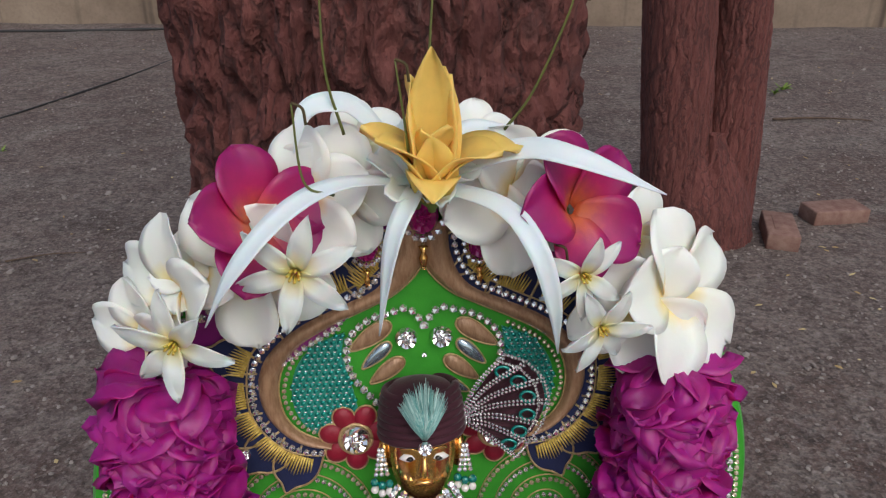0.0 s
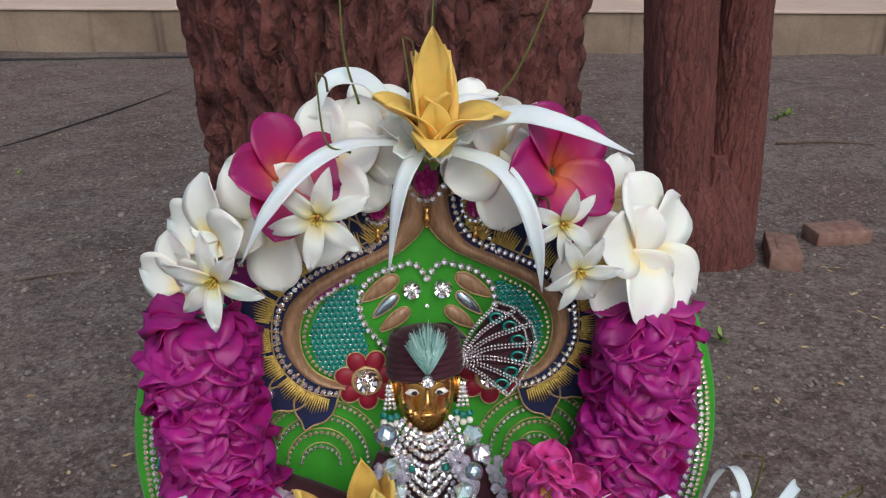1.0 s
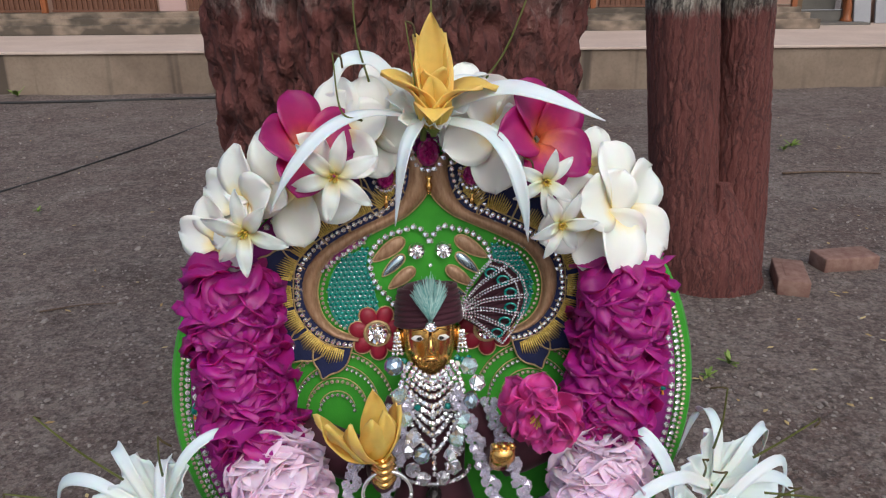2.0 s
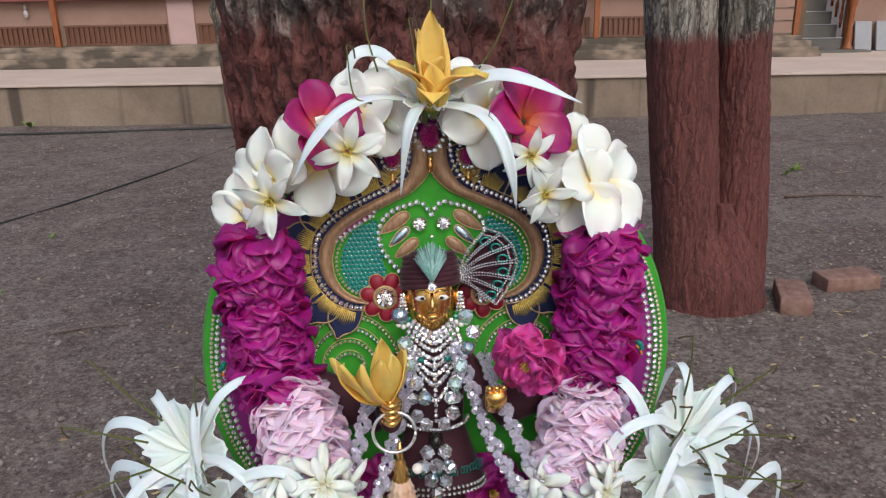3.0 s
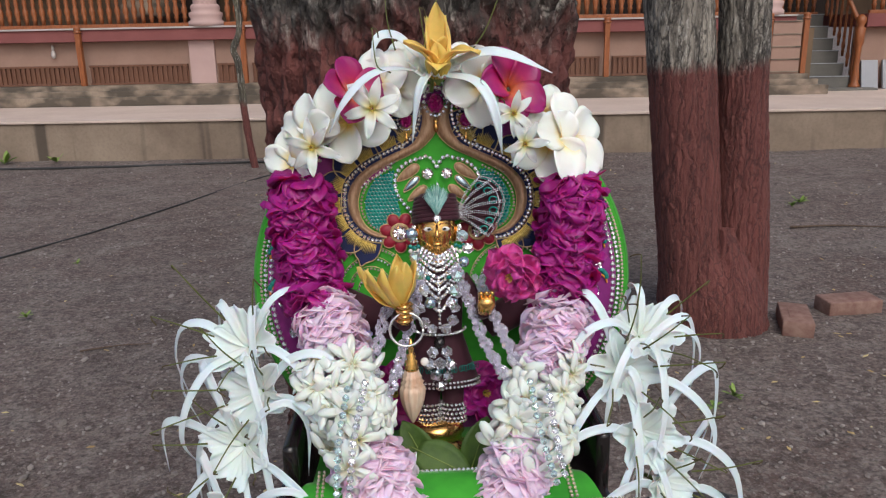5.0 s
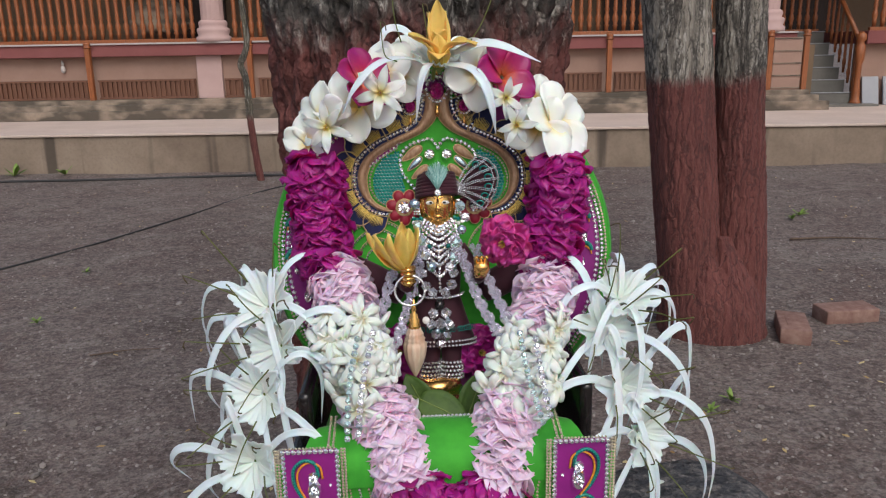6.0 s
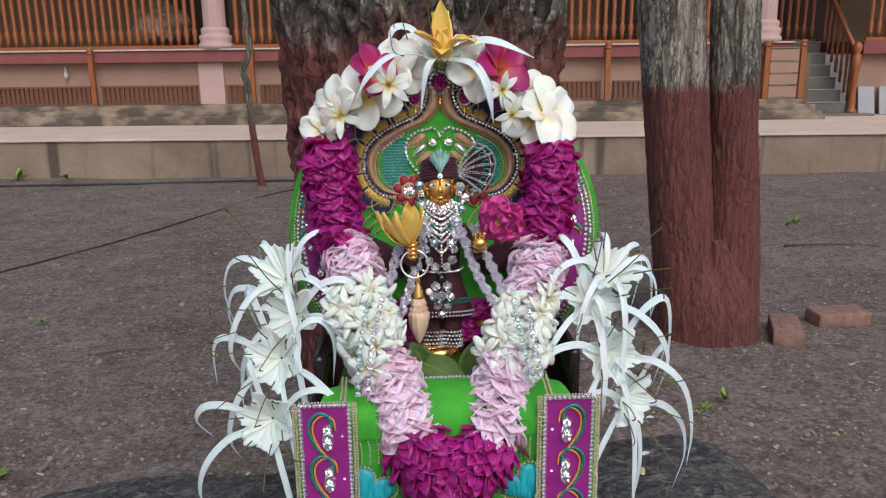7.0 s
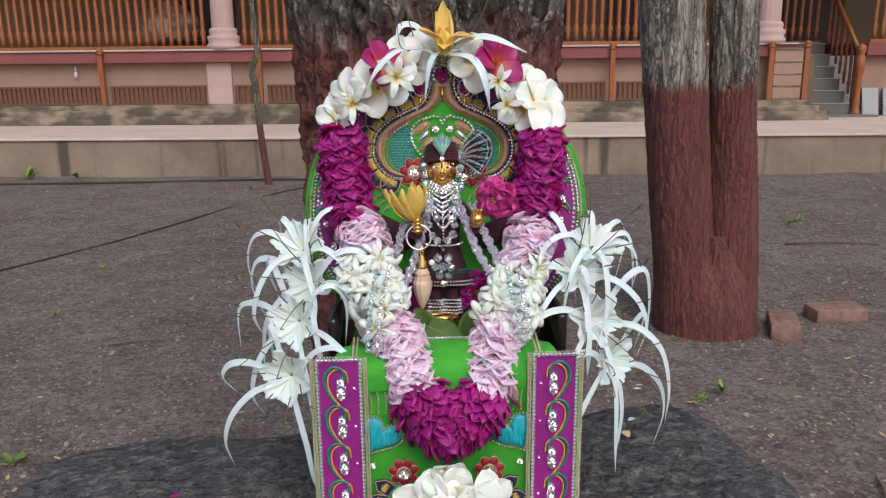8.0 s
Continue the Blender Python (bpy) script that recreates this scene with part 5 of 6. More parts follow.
def spider_lily(m, face, seed, label, length=0.085, cup_r=0.021, tips=None, filaments=6, strap_w=0.0088):
    """Six drooping strap petals round a ruffled white cup, with long thin filaments. face: its axis, in the throne's frame."""
    rnd = random.Random(seed)
    ob = thing("spider_lily", m, label, "flower", "spider lilies")
    axis = Vector(face).normalized()
    a = axis.orthogonal().normalized()
    b = axis.cross(a)
    for k in range(6):
        ang = 2 * math.pi * (k + rnd.uniform(-0.22, 0.22)) / 6
        out = a * math.cos(ang) + b * math.sin(ang)
        l = length * rnd.uniform(0.8, 1.15)
        droop = Vector((0, 0, -1))
        bend = rnd.uniform(0.85, 1.5)
        pts = [axis * -0.002, axis * 0.008 + out * l * 0.16, axis * 0.016 + out * l * 0.45 - droop * l * 0.05, axis * 0.016 + out * l * 0.76 + droop * l * 0.08 * bend, axis * 0.01 + out * l * 0.92 + droop * l * 0.36 * bend, out * l * 0.9 + droop * l * 0.72 * bend + a * rnd.uniform(-0.014, 0.014)]
        if tips and k < len(tips):
            pts = [Vector((0, 0, 0))] + [Vector(q) for q in tips[k]]
        bm = bmesh.new()
        strap(bm, pts, strap_w * rnd.uniform(0.85, 1.1), axis + out * 0.4)
        part("strap_petal", bm, LILY_WHITE, ob)
    bm = bmesh.new()
    seg, rings = 96, []
    for i in range(9):
        s = i / 8
        ring = []
        for k in range(seg):
            ang = 2 * math.pi * k / seg
            out = a * math.cos(ang) + b * math.sin(ang)
            r = 0.002 + cup_r * s ** 0.8 * (1 + 0.2 * s * math.cos(6 * ang) + 0.02 * s * math.cos(18 * ang) + 0.16 * s * s * noise.noise(Vector((math.cos(ang) * 4, math.sin(ang) * 4, seed))))
            h = cup_r * (0.62 * s ** 1.3) + s ** 3 * (0.0011 * math.sin(17 * ang + seed) + 0.007 * noise.noise(Vector((math.cos(ang) * 7, math.sin(ang) * 7, seed))))
            ring.append(bm.verts.new(out * r + axis * h))
        rings.append(ring)
    for q, w in zip(rings, rings[1:]):
        for k in range(seg):
            bm.faces.new((q[k], q[(k + 1) % seg], w[(k + 1) % seg], w[k]))
    cup = part("cup", bm, LILY_WHITE, ob, "ruffled white membrane cup")
    mod = cup.modifiers.new("thickness", "SOLIDIFY")
    mod.thickness = 0.0005
    bm = bmesh.new()
    tube(bm, [axis * -0.016, axis * -0.008, axis * -0.001], 0.0018, 8)
    part("tube", bm, STALK, ob)
    for k in range(filaments):
        ang = 2 * math.pi * (k + rnd.uniform(-0.3, 0.3)) / 6
        out = a * math.cos(ang) + b * math.sin(ang)
        l = rnd.uniform(0.04, 0.07)
        end = axis * (cup_r * 0.9 + l * 0.72) + out * (cup_r * 0.9 + l * 0.5)
        pts = [axis * cup_r * 0.8 + out * cup_r * 0.8, axis * (cup_r * 0.8 + l * 0.4) + out * (cup_r * 0.9 + l * 0.2), end]
        bm = bmesh.new()
        tube(bm, spline(pts, 12), lambda s: 0.0008 - 0.0003 * s, 5)
        f = part("filament", bm, FILAMENT, ob, "thin green filament")
        bm = bmesh.new()
        hook = Vector((rnd.uniform(-1, 1), rnd.uniform(-1, 1), rnd.uniform(-1, 0.3))).normalized()
        tube(bm, spline([end, end + hook * 0.004, end + hook * 0.007 + axis * -0.004], 8), 0.0006, 5)
        part("anther", bm, ANTHER, f)
    return ob


# lily at the crest of the backrest
crest = HALO @ pose(-0.003, -0.034, 0.197)
spider_lily(crest, (0.05, -0.62, 0.8), 5, "large white spider lily at the crest of the backrest", 0.08, 0.017, [
    [(-0.0315, -0.0160, 0.0031), (-0.0529, -0.0300, -0.0049), (-0.0714, -0.0360, -0.0245), (-0.0841, -0.0320, -0.0467)],
    [(-0.0046, -0.0180, -0.0025), (-0.0126, -0.0280, -0.0178), (-0.0189, -0.0260, -0.0560)],
    [(0.0297, -0.0180, -0.0061), (0.0424, -0.0300, -0.0204), (0.0496, -0.0320, -0.0427), (0.0534, -0.0260, -0.0674)],
    [(0.0363, -0.0120, 0.0142), (0.0599, -0.0220, 0.0120), (0.0959, -0.0220, -0.0031)],
    [(-0.0223, 0.0040, 0.0274), (-0.0340, 0.0000, 0.0326), (-0.0448, -0.0020, 0.0292), (-0.0498, -0.0020, 0.0132)],
    [(0.006, 0.004, 0.012), (0.022, 0.012, 0.02), (0.04, 0.016, 0.02)],
], 0, 0.0072)


def crest_filament(pts):
    ob = thing("lily_filament", crest, "thin green spider lily filament with a brown tip", "filament", "loose filaments")
    bm = bmesh.new()
    tube(bm, spline(pts, 16), lambda s: 0.0007 - 0.0003 * s, 5)
    part("filament", bm, FILAMENT, ob)
    bm = bmesh.new()
    e = Vector(pts[-1])
    tube(bm, spline([e, e + Vector((0.004, 0, -0.002)), e + Vector((0.005, 0, -0.008))], 8), 0.0006, 5)
    part("anther", bm, ANTHER, ob)


for pts in ([(-0.004, -0.01, 0.0), (-0.006, -0.02, 0.02), (-0.01, -0.022, 0.05)], [(-0.03, 0.0, 0.02), (-0.036, -0.004, 0.045), (-0.037, -0.004, 0.08)], [(0.004, 0.0, 0.04), (0.005, 0.0, 0.06), (0.007, 0.0, 0.085)], [(0.034, 0.0, 0.02), (0.045, -0.004, 0.036), (0.057, -0.008, 0.065), (0.06, -0.008, 0.078)], [(-0.034, -0.02, 0.0), (-0.045, -0.022, 0.006), (-0.048, -0.022, 0.035)], [(0.036, -0.02, -0.01), (0.044, -0.022, -0.014), (0.052, -0.022, -0.022)]):
    crest_filament(pts)


def champak(m, size, label, tips, seed, wide=0.0125):
    """Yellow ribbon-petalled flower; tips are (azimuth, rise, bend) in degrees."""
    ob = thing("champak", m @ Matrix.Scale(size, 4), label, "flower", "yellow champak flowers")
    for k, (az, rise, bend, l) in enumerate(tips):
        bm = bmesh.new()
        petal(bm, pose(0, 0, 0, 0, 0, az), l, wide, radians(rise), radians(bend), 0.16, lance, 14, 4, 0.001, 0.25 * (-1) ** k, 0.0007, 0.004, seed + k)
        part("petal", bm, YELLOW_PETAL, ob)
    bm = bmesh.new()
    lathe(bm, [(0.0015, -0.005), (0.002, -0.003), (0.0045, -0.001), (0.004, 0.003)], 10)
    part("stalk", bm, STALK, ob)
    return ob


champak(HALO @ pose(0.001, -0.045, 0.192, 12, 0, 0), 1.0, "yellow champak flower standing open at the crest", [(100, 86, 4, 0.06), (30, 80, 6, 0.05), (178, 76, -58, 0.042), (2, 80, -105, 0.046), (205, 84, -70, 0.04), (335, 82, -85, 0.04), (240, 88, -26, 0.034), (300, 88, -30, 0.036), (150, 82, -4, 0.05), (60, 84, -8, 0.052), (265, 92, -150, 0.03)], 3, 0.0215)
champak(THRONE @ pose(-0.037, -0.062, 0.019, 14, 0, 0), 1.12, "yellow champak flower held in the statuette's fist", [(183, 24, 66, 0.046), (205, 34, 56, 0.046), (232, 42, 55, 0.046), (268, 56, 42, 0.044), (305, 58, 42, 0.044), (350, 48, 58, 0.042), (20, 52, 52, 0.04), (90, 65, 30, 0.04)], 11, 0.0152)

# lilies on both arms
for i, (x, y, z, fx, fy, fz, l) in enumerate([
    (-0.1623, -0.055, -0.0135, -0.25, -0.7, 0.6, 0.066), (-0.151, -0.07, -0.047, -0.4, -0.8, 0.3, 0.084), (-0.1668, -0.085, -0.0876, -0.35, -0.88, 0.25, 0.095), (-0.1756, -0.105, -0.1431, -0.3, -0.92, 0.15, 0.088), (0.166, -0.055, -0.0188, 0.25, -0.65, 0.65, 0.066), (0.1462, -0.068, -0.0421, 0.1, -0.9, 0.4, 0.084), (0.1607, -0.085, -0.0921, 0.25, -0.92, 0.2, 0.095), (0.1816, -0.08, -0.1436, 0.45, -0.78, 0.1, 0.084),
]):
    spider_lily(THRONE @ pose(x, y, z), (fx, fy, fz), 40 + i, "white spider lily with long drooping petals on the arm", l * 1.1, 0.026, strap_w=0.006)


# ---- garland ----
G_LEFT = [(-0.115, -0.012, 0.125), (-0.116, -0.018, 0.07), (-0.108, -0.03, 0.02), (-0.092, -0.052, -0.01), (-0.084, -0.08, -0.045), (-0.07, -0.108, -0.082), (-0.052, -0.132, -0.11), (-0.04, -0.15, -0.14), (-0.024, -0.162, -0.165), (-0.005, -0.168, -0.18)]
G_RIGHT = [(0.1105, -0.018, 0.122), (0.1105, -0.022, 0.068), (0.103, -0.034, 0.015), (0.093, -0.055, -0.014), (0.078, -0.082, -0.05), (0.062, -0.108, -0.082), (0.047, -0.132, -0.112), (0.036, -0.15, -0.142), (0.018, -0.162, -0.166), (-0.005, -0.168, -0.18)]
garland = thing("garland", THRONE, "thick flower garland of magenta, blush and white blooms", "garland")


def petal_ring(p, d, r, count, mat, seed, style):
    """One tier of petals round the string at p, with the string's way d; style: width, tilt, least and most curl, ruffle."""
    wide, tilt, c0, c1, wavy = style
    rnd = random.Random(seed)
    bm = bmesh.new()
    frame_ = d.to_track_quat("Z", "Y").to_matrix().to_4x4()
    for k in range(count):
        az = 360 * (k + rnd.uniform(-0.35, 0.35)) / count
        m = Matrix.Translation(p + d * rnd.uniform(-0.003, 0.003)) @ frame_ @ pose(0, 0, 0, rnd.uniform(-tilt, tilt), rnd.uniform(-tilt, tilt) * 0.4, az)
        petal(bm, m, r * rnd.uniform(1.05, 1.4), r * wide * rnd.uniform(0.8, 1.2), rnd.uniform(-0.3, 0.15), rnd.uniform(c0, c1), rnd.uniform(-0.16, 0.04), obovate, 9, 6, 0.002, rnd.uniform(-0.25, 0.25), 0.0004, wavy, seed * 3.1 + k)
    return part("petal_ring", bm, mat, garland)


def tiers(points, s0, s1, step, r0, r1, count, mat, seed, style):
    line = spline(points, 200)
    i0, i1 = int(s0 * 200), int(s1 * 200)
    spots = even(line[i0:i1 + 1], step)
    for k, p in enumerate(spots):
        near = min(range(201), key=lambda i: (line[i] - p).length)
        d = (line[min(near + 3, 200)] - line[max(near - 3, 0)]).normalized()
        f = k / max(1, len(spots) - 1)
        petal_ring(p, d, r0 + (r1 - r0) * f, count, mat, seed + k, style)


ROSE_STYLE = (1.25, 22, 0.5, 2.1, 0.009)
STACK_STYLE = (1.4, 14, 0.9, 1.9, 0.005)
DROOP_STYLE = (0.55, 14, 0.9, 1.6, 0.004)
for side, pts in ((0, G_LEFT), (100, G_RIGHT)):
    tiers(pts, 0.02, 0.235, 0.0058, 0.0232, 0.0236, 14, MAGENTA_PETAL, 1 + side, ROSE_STYLE)
    tiers(pts, 0.245, 0.41, 0.0046, 0.0238, 0.0232, 13, BLUSH_PETAL, 30 + side, STACK_STYLE)
    tiers(pts, 0.56, 0.775, 0.0043, 0.0255, 0.026, 13, BLUSH_PETAL, 50 + side, STACK_STYLE)
    tiers(pts, 0.785, 0.985, 0.0038, 0.0305, 0.032, 21, MAGENTA_PETAL, 70 + side, DROOP_STYLE)


def cream_star():
    """A six-lobed bloom in one piece."""
    bm = bmesh.new()
    seg, rows = 48, 6
    def spot(i, k, drop):
        a = 2 * math.pi * k / seg
        lobe = 0.16 + 0.84 * abs(math.cos(3 * a)) ** 1.2
        s = i / rows
        r = 0.0008 + 0.0145 * s * (lobe if s > 0.2 else 1.0)
        return (r * math.cos(a), r * math.sin(a), 0.0052 * math.sin(2.1 * s) - 0.0035 * s * s - drop + 0.0012 * s * math.sin(6 * a))
    for drop, flip in ((0.0, False), (0.0006, True)):
        rings = [[bm.verts.new(spot(i, k, drop)) for k in range(seg)] for i in range(rows + 1)]
        for q, w in zip(rings, rings[1:]):
            for k in range(seg):
                f = (q[k], w[k], w[(k + 1) % seg], q[(k + 1) % seg])
                bm.faces.new(tuple(reversed(f)) if flip else f)
        if not flip:
            top = rings
    for k in range(seg):
        bm.faces.new((top[-1][k], rings[-1][k], rings[-1][(k + 1) % seg], top[-1][(k + 1) % seg]))
        bm.faces.new((rings[0][k], top[0][k], top[0][(k + 1) % seg], rings[0][(k + 1) % seg]))
    return mesh_of("jasmine_bloom", bm)


CREAM = cream_star()
for pts, seed in ((G_LEFT, 7), (G_RIGHT, 8)):
    rnd = random.Random(seed)
    line = spline(pts, 200)
    for k in range(50):
        p = line[int(200 * (0.405 + 0.18 * rnd.random()))]
        az, el = rnd.uniform(-1.25, 1.25), rnd.uniform(-0.9, 1.0)
        d = Vector((math.sin(az) * math.cos(el), -math.cos(az) * math.cos(el), math.sin(el)))
        b = part_of("jasmine_bloom", CREAM, CREAM_JASMINE, garland, "cream jasmine bloom" if k == 0 else "")
        q = p + d * rnd.uniform(0.022, 0.036)
        b.matrix_basis = Matrix.Translation(q) @ d.to_track_quat("Z", "Y").to_matrix().to_4x4() @ pose(0, 0, 0, rnd.uniform(-25, 25), rnd.uniform(-25, 25), rnd.uniform(0, 60)) @ Matrix.Scale(rnd.uniform(1.15, 1.5), 4)


def rose(m, r, label, mat, seed, whorls=4):
    rnd = random.Random(seed)
    ob = thing("rose", m, label, "flower", "loose roses")
    for w in range(whorls):
        n = 5 + w
        for k in range(n):
            bm = bmesh.new()
            f = (w + 1) / whorls
            petal(bm, pose(0, 0, 0.004 * (1 - f), 0, 0, 360 * (k + 0.5 * w + rnd.uniform(-0.2, 0.2)) / n), r * (0.45 + 0.6 * f), r * (0.55 + 0.4 * f), 1.15 - 0.85 * f, -0.4 - 0.5 * f, 0.22, obovate, 8, 6, 0.002, rnd.uniform(-0.3, 0.3), 0.0005, 0.012, seed + 7 * w + k)
            part("petal", bm, mat, ob)
    bm = bmesh.new()
    for k in range(14):
        a = 2.4 * k
        tube(bm, [Vector((0.001 * math.cos(a), 0.001 * math.sin(a), 0.002)), Vector((0.0032 * math.cos(a), 0.0032 * math.sin(a), 0.009 + 0.0015 * (k % 3)))], 0.0004, 5)
    part("stamen_tuft", bm, YELLOW_PETAL, ob)["kind"] = "stuff"


rose(in_throne(0.057, -0.06, 0.043, 6, -30, 15), 0.0235, "bright pink rose held beside the statuette", ROSE_PETAL, 4)
rose(in_throne(0.036, -0.028, -0.078, -20, 10, 0), 0.026, "magenta rose on the seat behind the feet", MAGENTA_PETAL, 5, 3)
rose(in_throne(-0.042, -0.028, -0.075, -20, -10, 40), 0.026, "magenta rose on the seat behind the feet", MAGENTA_PETAL, 6, 3)

# frangipani at the foot of the skirt
frangipani(in_throne(-0.008, -0.182, -0.222, 20, 4, 54), 0.75, False, "white frangipani tucked below the garland", 0.6, 51)
for i, (x, z, spin, size, tz) in enumerate([(-0.026, -0.258, 10, 1.15, -14), (0.008, -0.262, 40, 1.25, 6), (-0.006, -0.243, 70, 1.0, 0), (0.026, -0.253, 25, 1.0, 22)]):
    frangipani(in_throne(x, -0.186, z, -6, tz, spin), size, False, "white frangipani cluster at the front of the throne", 0.85, 52 + i)


# ---- statuette and its finery ----
LEAN = pose(-0.006, -0.028, -0.102, -11, 0, 0) @ pose(0, 0.028, 0.1)   # the figure leans back against the board
FORE = LEAN.inverted()


def statuette():
    """One plain standing figure: gold head, fists and base, maroon robe."""
    bm = bmesh.new()
    def solid(rings, mat, seg=24, flat_=0.72):
        loops = []
        for x, y, z, rx, *ry in rings:
            q = ry[0] if ry else rx * flat_
            loops.append([bm.verts.new((x + rx * math.cos(2 * math.pi * k / seg), y + q * math.sin(2 * math.pi * k / seg), z)) for k in range(seg)])
        for a, b in zip(loops, loops[1:]):
            for k in range(seg):
                bm.faces.new((a[k], a[(k + 1) % seg], b[(k + 1) % seg], b[k])).material_index = mat
        bm.faces.new(list(reversed(loops[0]))).material_index = mat
        bm.faces.new(loops[-1]).material_index = mat
    cx, cy = 0.003, -0.028
    head = []
    for k in range(15):
        t = k / 14
        z = 0.044 + 0.05 * t
        r = 0.0176 * math.sin(math.pi * (0.1 + 0.86 * t)) ** 0.5 * (0.9 + 0.12 * t)
        head.append((cx, cy, z, r, r * 0.95))
    solid(head, 0)
    solid([(cx, cy, 0.03, 0.009), (cx, cy, 0.05, 0.0075)], 0, 16)
    solid([(cx, cy - 0.0158, 0.0615, 0.0022, 0.0022), (cx, cy - 0.018, 0.0635, 0.0026, 0.0026), (cx, cy - 0.017, 0.067, 0.0016, 0.002), (cx, cy - 0.0155, 0.074, 0.001, 0.001)], 0, 12)
    solid([(cx, cy - 0.0135, 0.0555, 0.0036, 0.0016), (cx, cy - 0.0142, 0.057, 0.0044, 0.002), (cx, cy - 0.014, 0.0585, 0.0034, 0.0016)], 0, 12)
    for s in (1, -1):
        solid([(cx + s * 0.0063, cy - 0.0135, 0.0682, 0.003, 0.0012), (cx + s * 0.0066, cy - 0.014, 0.07, 0.005, 0.0018), (cx + s * 0.0063, cy - 0.0137, 0.0718, 0.003, 0.0012)], 2, 14)
        solid([(cx + s * 0.0063, cy - 0.0147, 0.069, 0.0009, 0.0012), (cx + s * 0.0066, cy - 0.0155, 0.07, 0.0019, 0.0016), (cx + s * 0.0063, cy - 0.0147, 0.0711, 0.0009, 0.0012)], 3, 10)
        tube(bm, spline([(cx + s * 0.002, cy - 0.0158, 0.0735), (cx + s * 0.006, cy - 0.0158, 0.0755), (cx + s * 0.0105, cy - 0.0125, 0.0738)], 8), 0.0006, 6, 0)
        solid([(cx + s * 0.0172, cy, 0.058, 0.002, 0.003), (cx + s * 0.0184, cy, 0.066, 0.0028, 0.004), (cx + s * 0.0176, cy, 0.073, 0.002, 0.003)], 0, 12)
        solid([(cx + s * 0.0105, cy, -0.1, 0.0085, 0.0085), (cx + s * 0.0105, cy, -0.085, 0.009, 0.009), (cx + s * 0.01, cy, -0.06, 0.0115, 0.0105)], 1, 18)
    solid([(cx, cy, -0.066, 0.034, 0.022), (cx, cy, -0.06, 0.033, 0.022), (cx, cy, -0.04, 0.026, 0.018), (cx, cy, -0.02, 0.02, 0.014), (cx, cy, 0.005, 0.0215, 0.015), (cx, cy, 0.025, 0.023, 0.014), (cx, cy, 0.033, 0.018, 0.012), (cx, cy, 0.04, 0.009, 0.008)], 1, 30)
    tube(bm, spline([(cx - 0.019, cy, 0.026), (cx - 0.029, cy - 0.006, 0.008), (cx - 0.034, cy - 0.024, -0.004), FORE @ Vector((-0.033, -0.054, 0.0))], 14), lambda s: 0.0088 - 0.0028 * s, 12, 1)
    tube(bm, spline([(cx + 0.019, cy, 0.026), (cx + 0.031, cy - 0.006, 0.008), (cx + 0.035, cy - 0.024, 0.0), FORE @ Vector((0.033, -0.05, 0.008))], 14), lambda s: 0.0088 - 0.0028 * s, 12, 1)
    before = set(bm.verts)
    for k in range(4):
        tube(bm, spline([(-0.0385, -0.055, 0.004 + 0.0042 * k), (-0.033, -0.0615, 0.0042 + 0.0042 * k), (-0.0275, -0.055, 0.0048 + 0.0042 * k)], 8), 0.0023, 8, 0)
    solid([(-0.033, -0.053, 0.0, 0.005, 0.005), (-0.033, -0.054, 0.009, 0.0062, 0.006), (-0.033, -0.054, 0.019, 0.0055, 0.005)], 0, 16)
    solid([(0.033, -0.052, 0.006, 0.0055, 0.005), (0.034, -0.055, 0.014, 0.0075, 0.006), (0.034, -0.056, 0.022, 0.0065, 0.004)], 0, 16)
    for k in range(3):
        tube(bm, spline([(0.029 + 0.0045 * k, -0.056, 0.02), (0.028 + 0.0045 * k, -0.061, 0.026), (0.029 + 0.0045 * k, -0.0655, 0.028)], 8), 0.0018, 8, 0)
    for v in set(bm.verts) - before:
        v.co = FORE @ v.co
    solid([(cx - 0.005, cy, -0.124, 0.026, 0.026), (cx - 0.005, cy, -0.12, 0.027, 0.027), (cx - 0.005, cy, -0.117, 0.022, 0.022), (cx - 0.005, cy, -0.111, 0.0225, 0.0225), (cx - 0.005, cy, -0.108, 0.025, 0.025), (cx - 0.005, cy, -0.103, 0.0235, 0.0235), (cx - 0.003, cy, -0.099, 0.02, 0.02)], 0, 36)
    ob = part("statuette", bm, [GOLD, MAROON_CLOTH, PEARL, LACQUER])
    ob.matrix_world = THRONE @ pose(0, -0.012, 0.005) @ LEAN
    tagged(ob, "small standing gold statuette in a maroon robe", "statuette")


statuette()
FIG = THRONE @ pose(0, -0.012, 0.005) @ LEAN


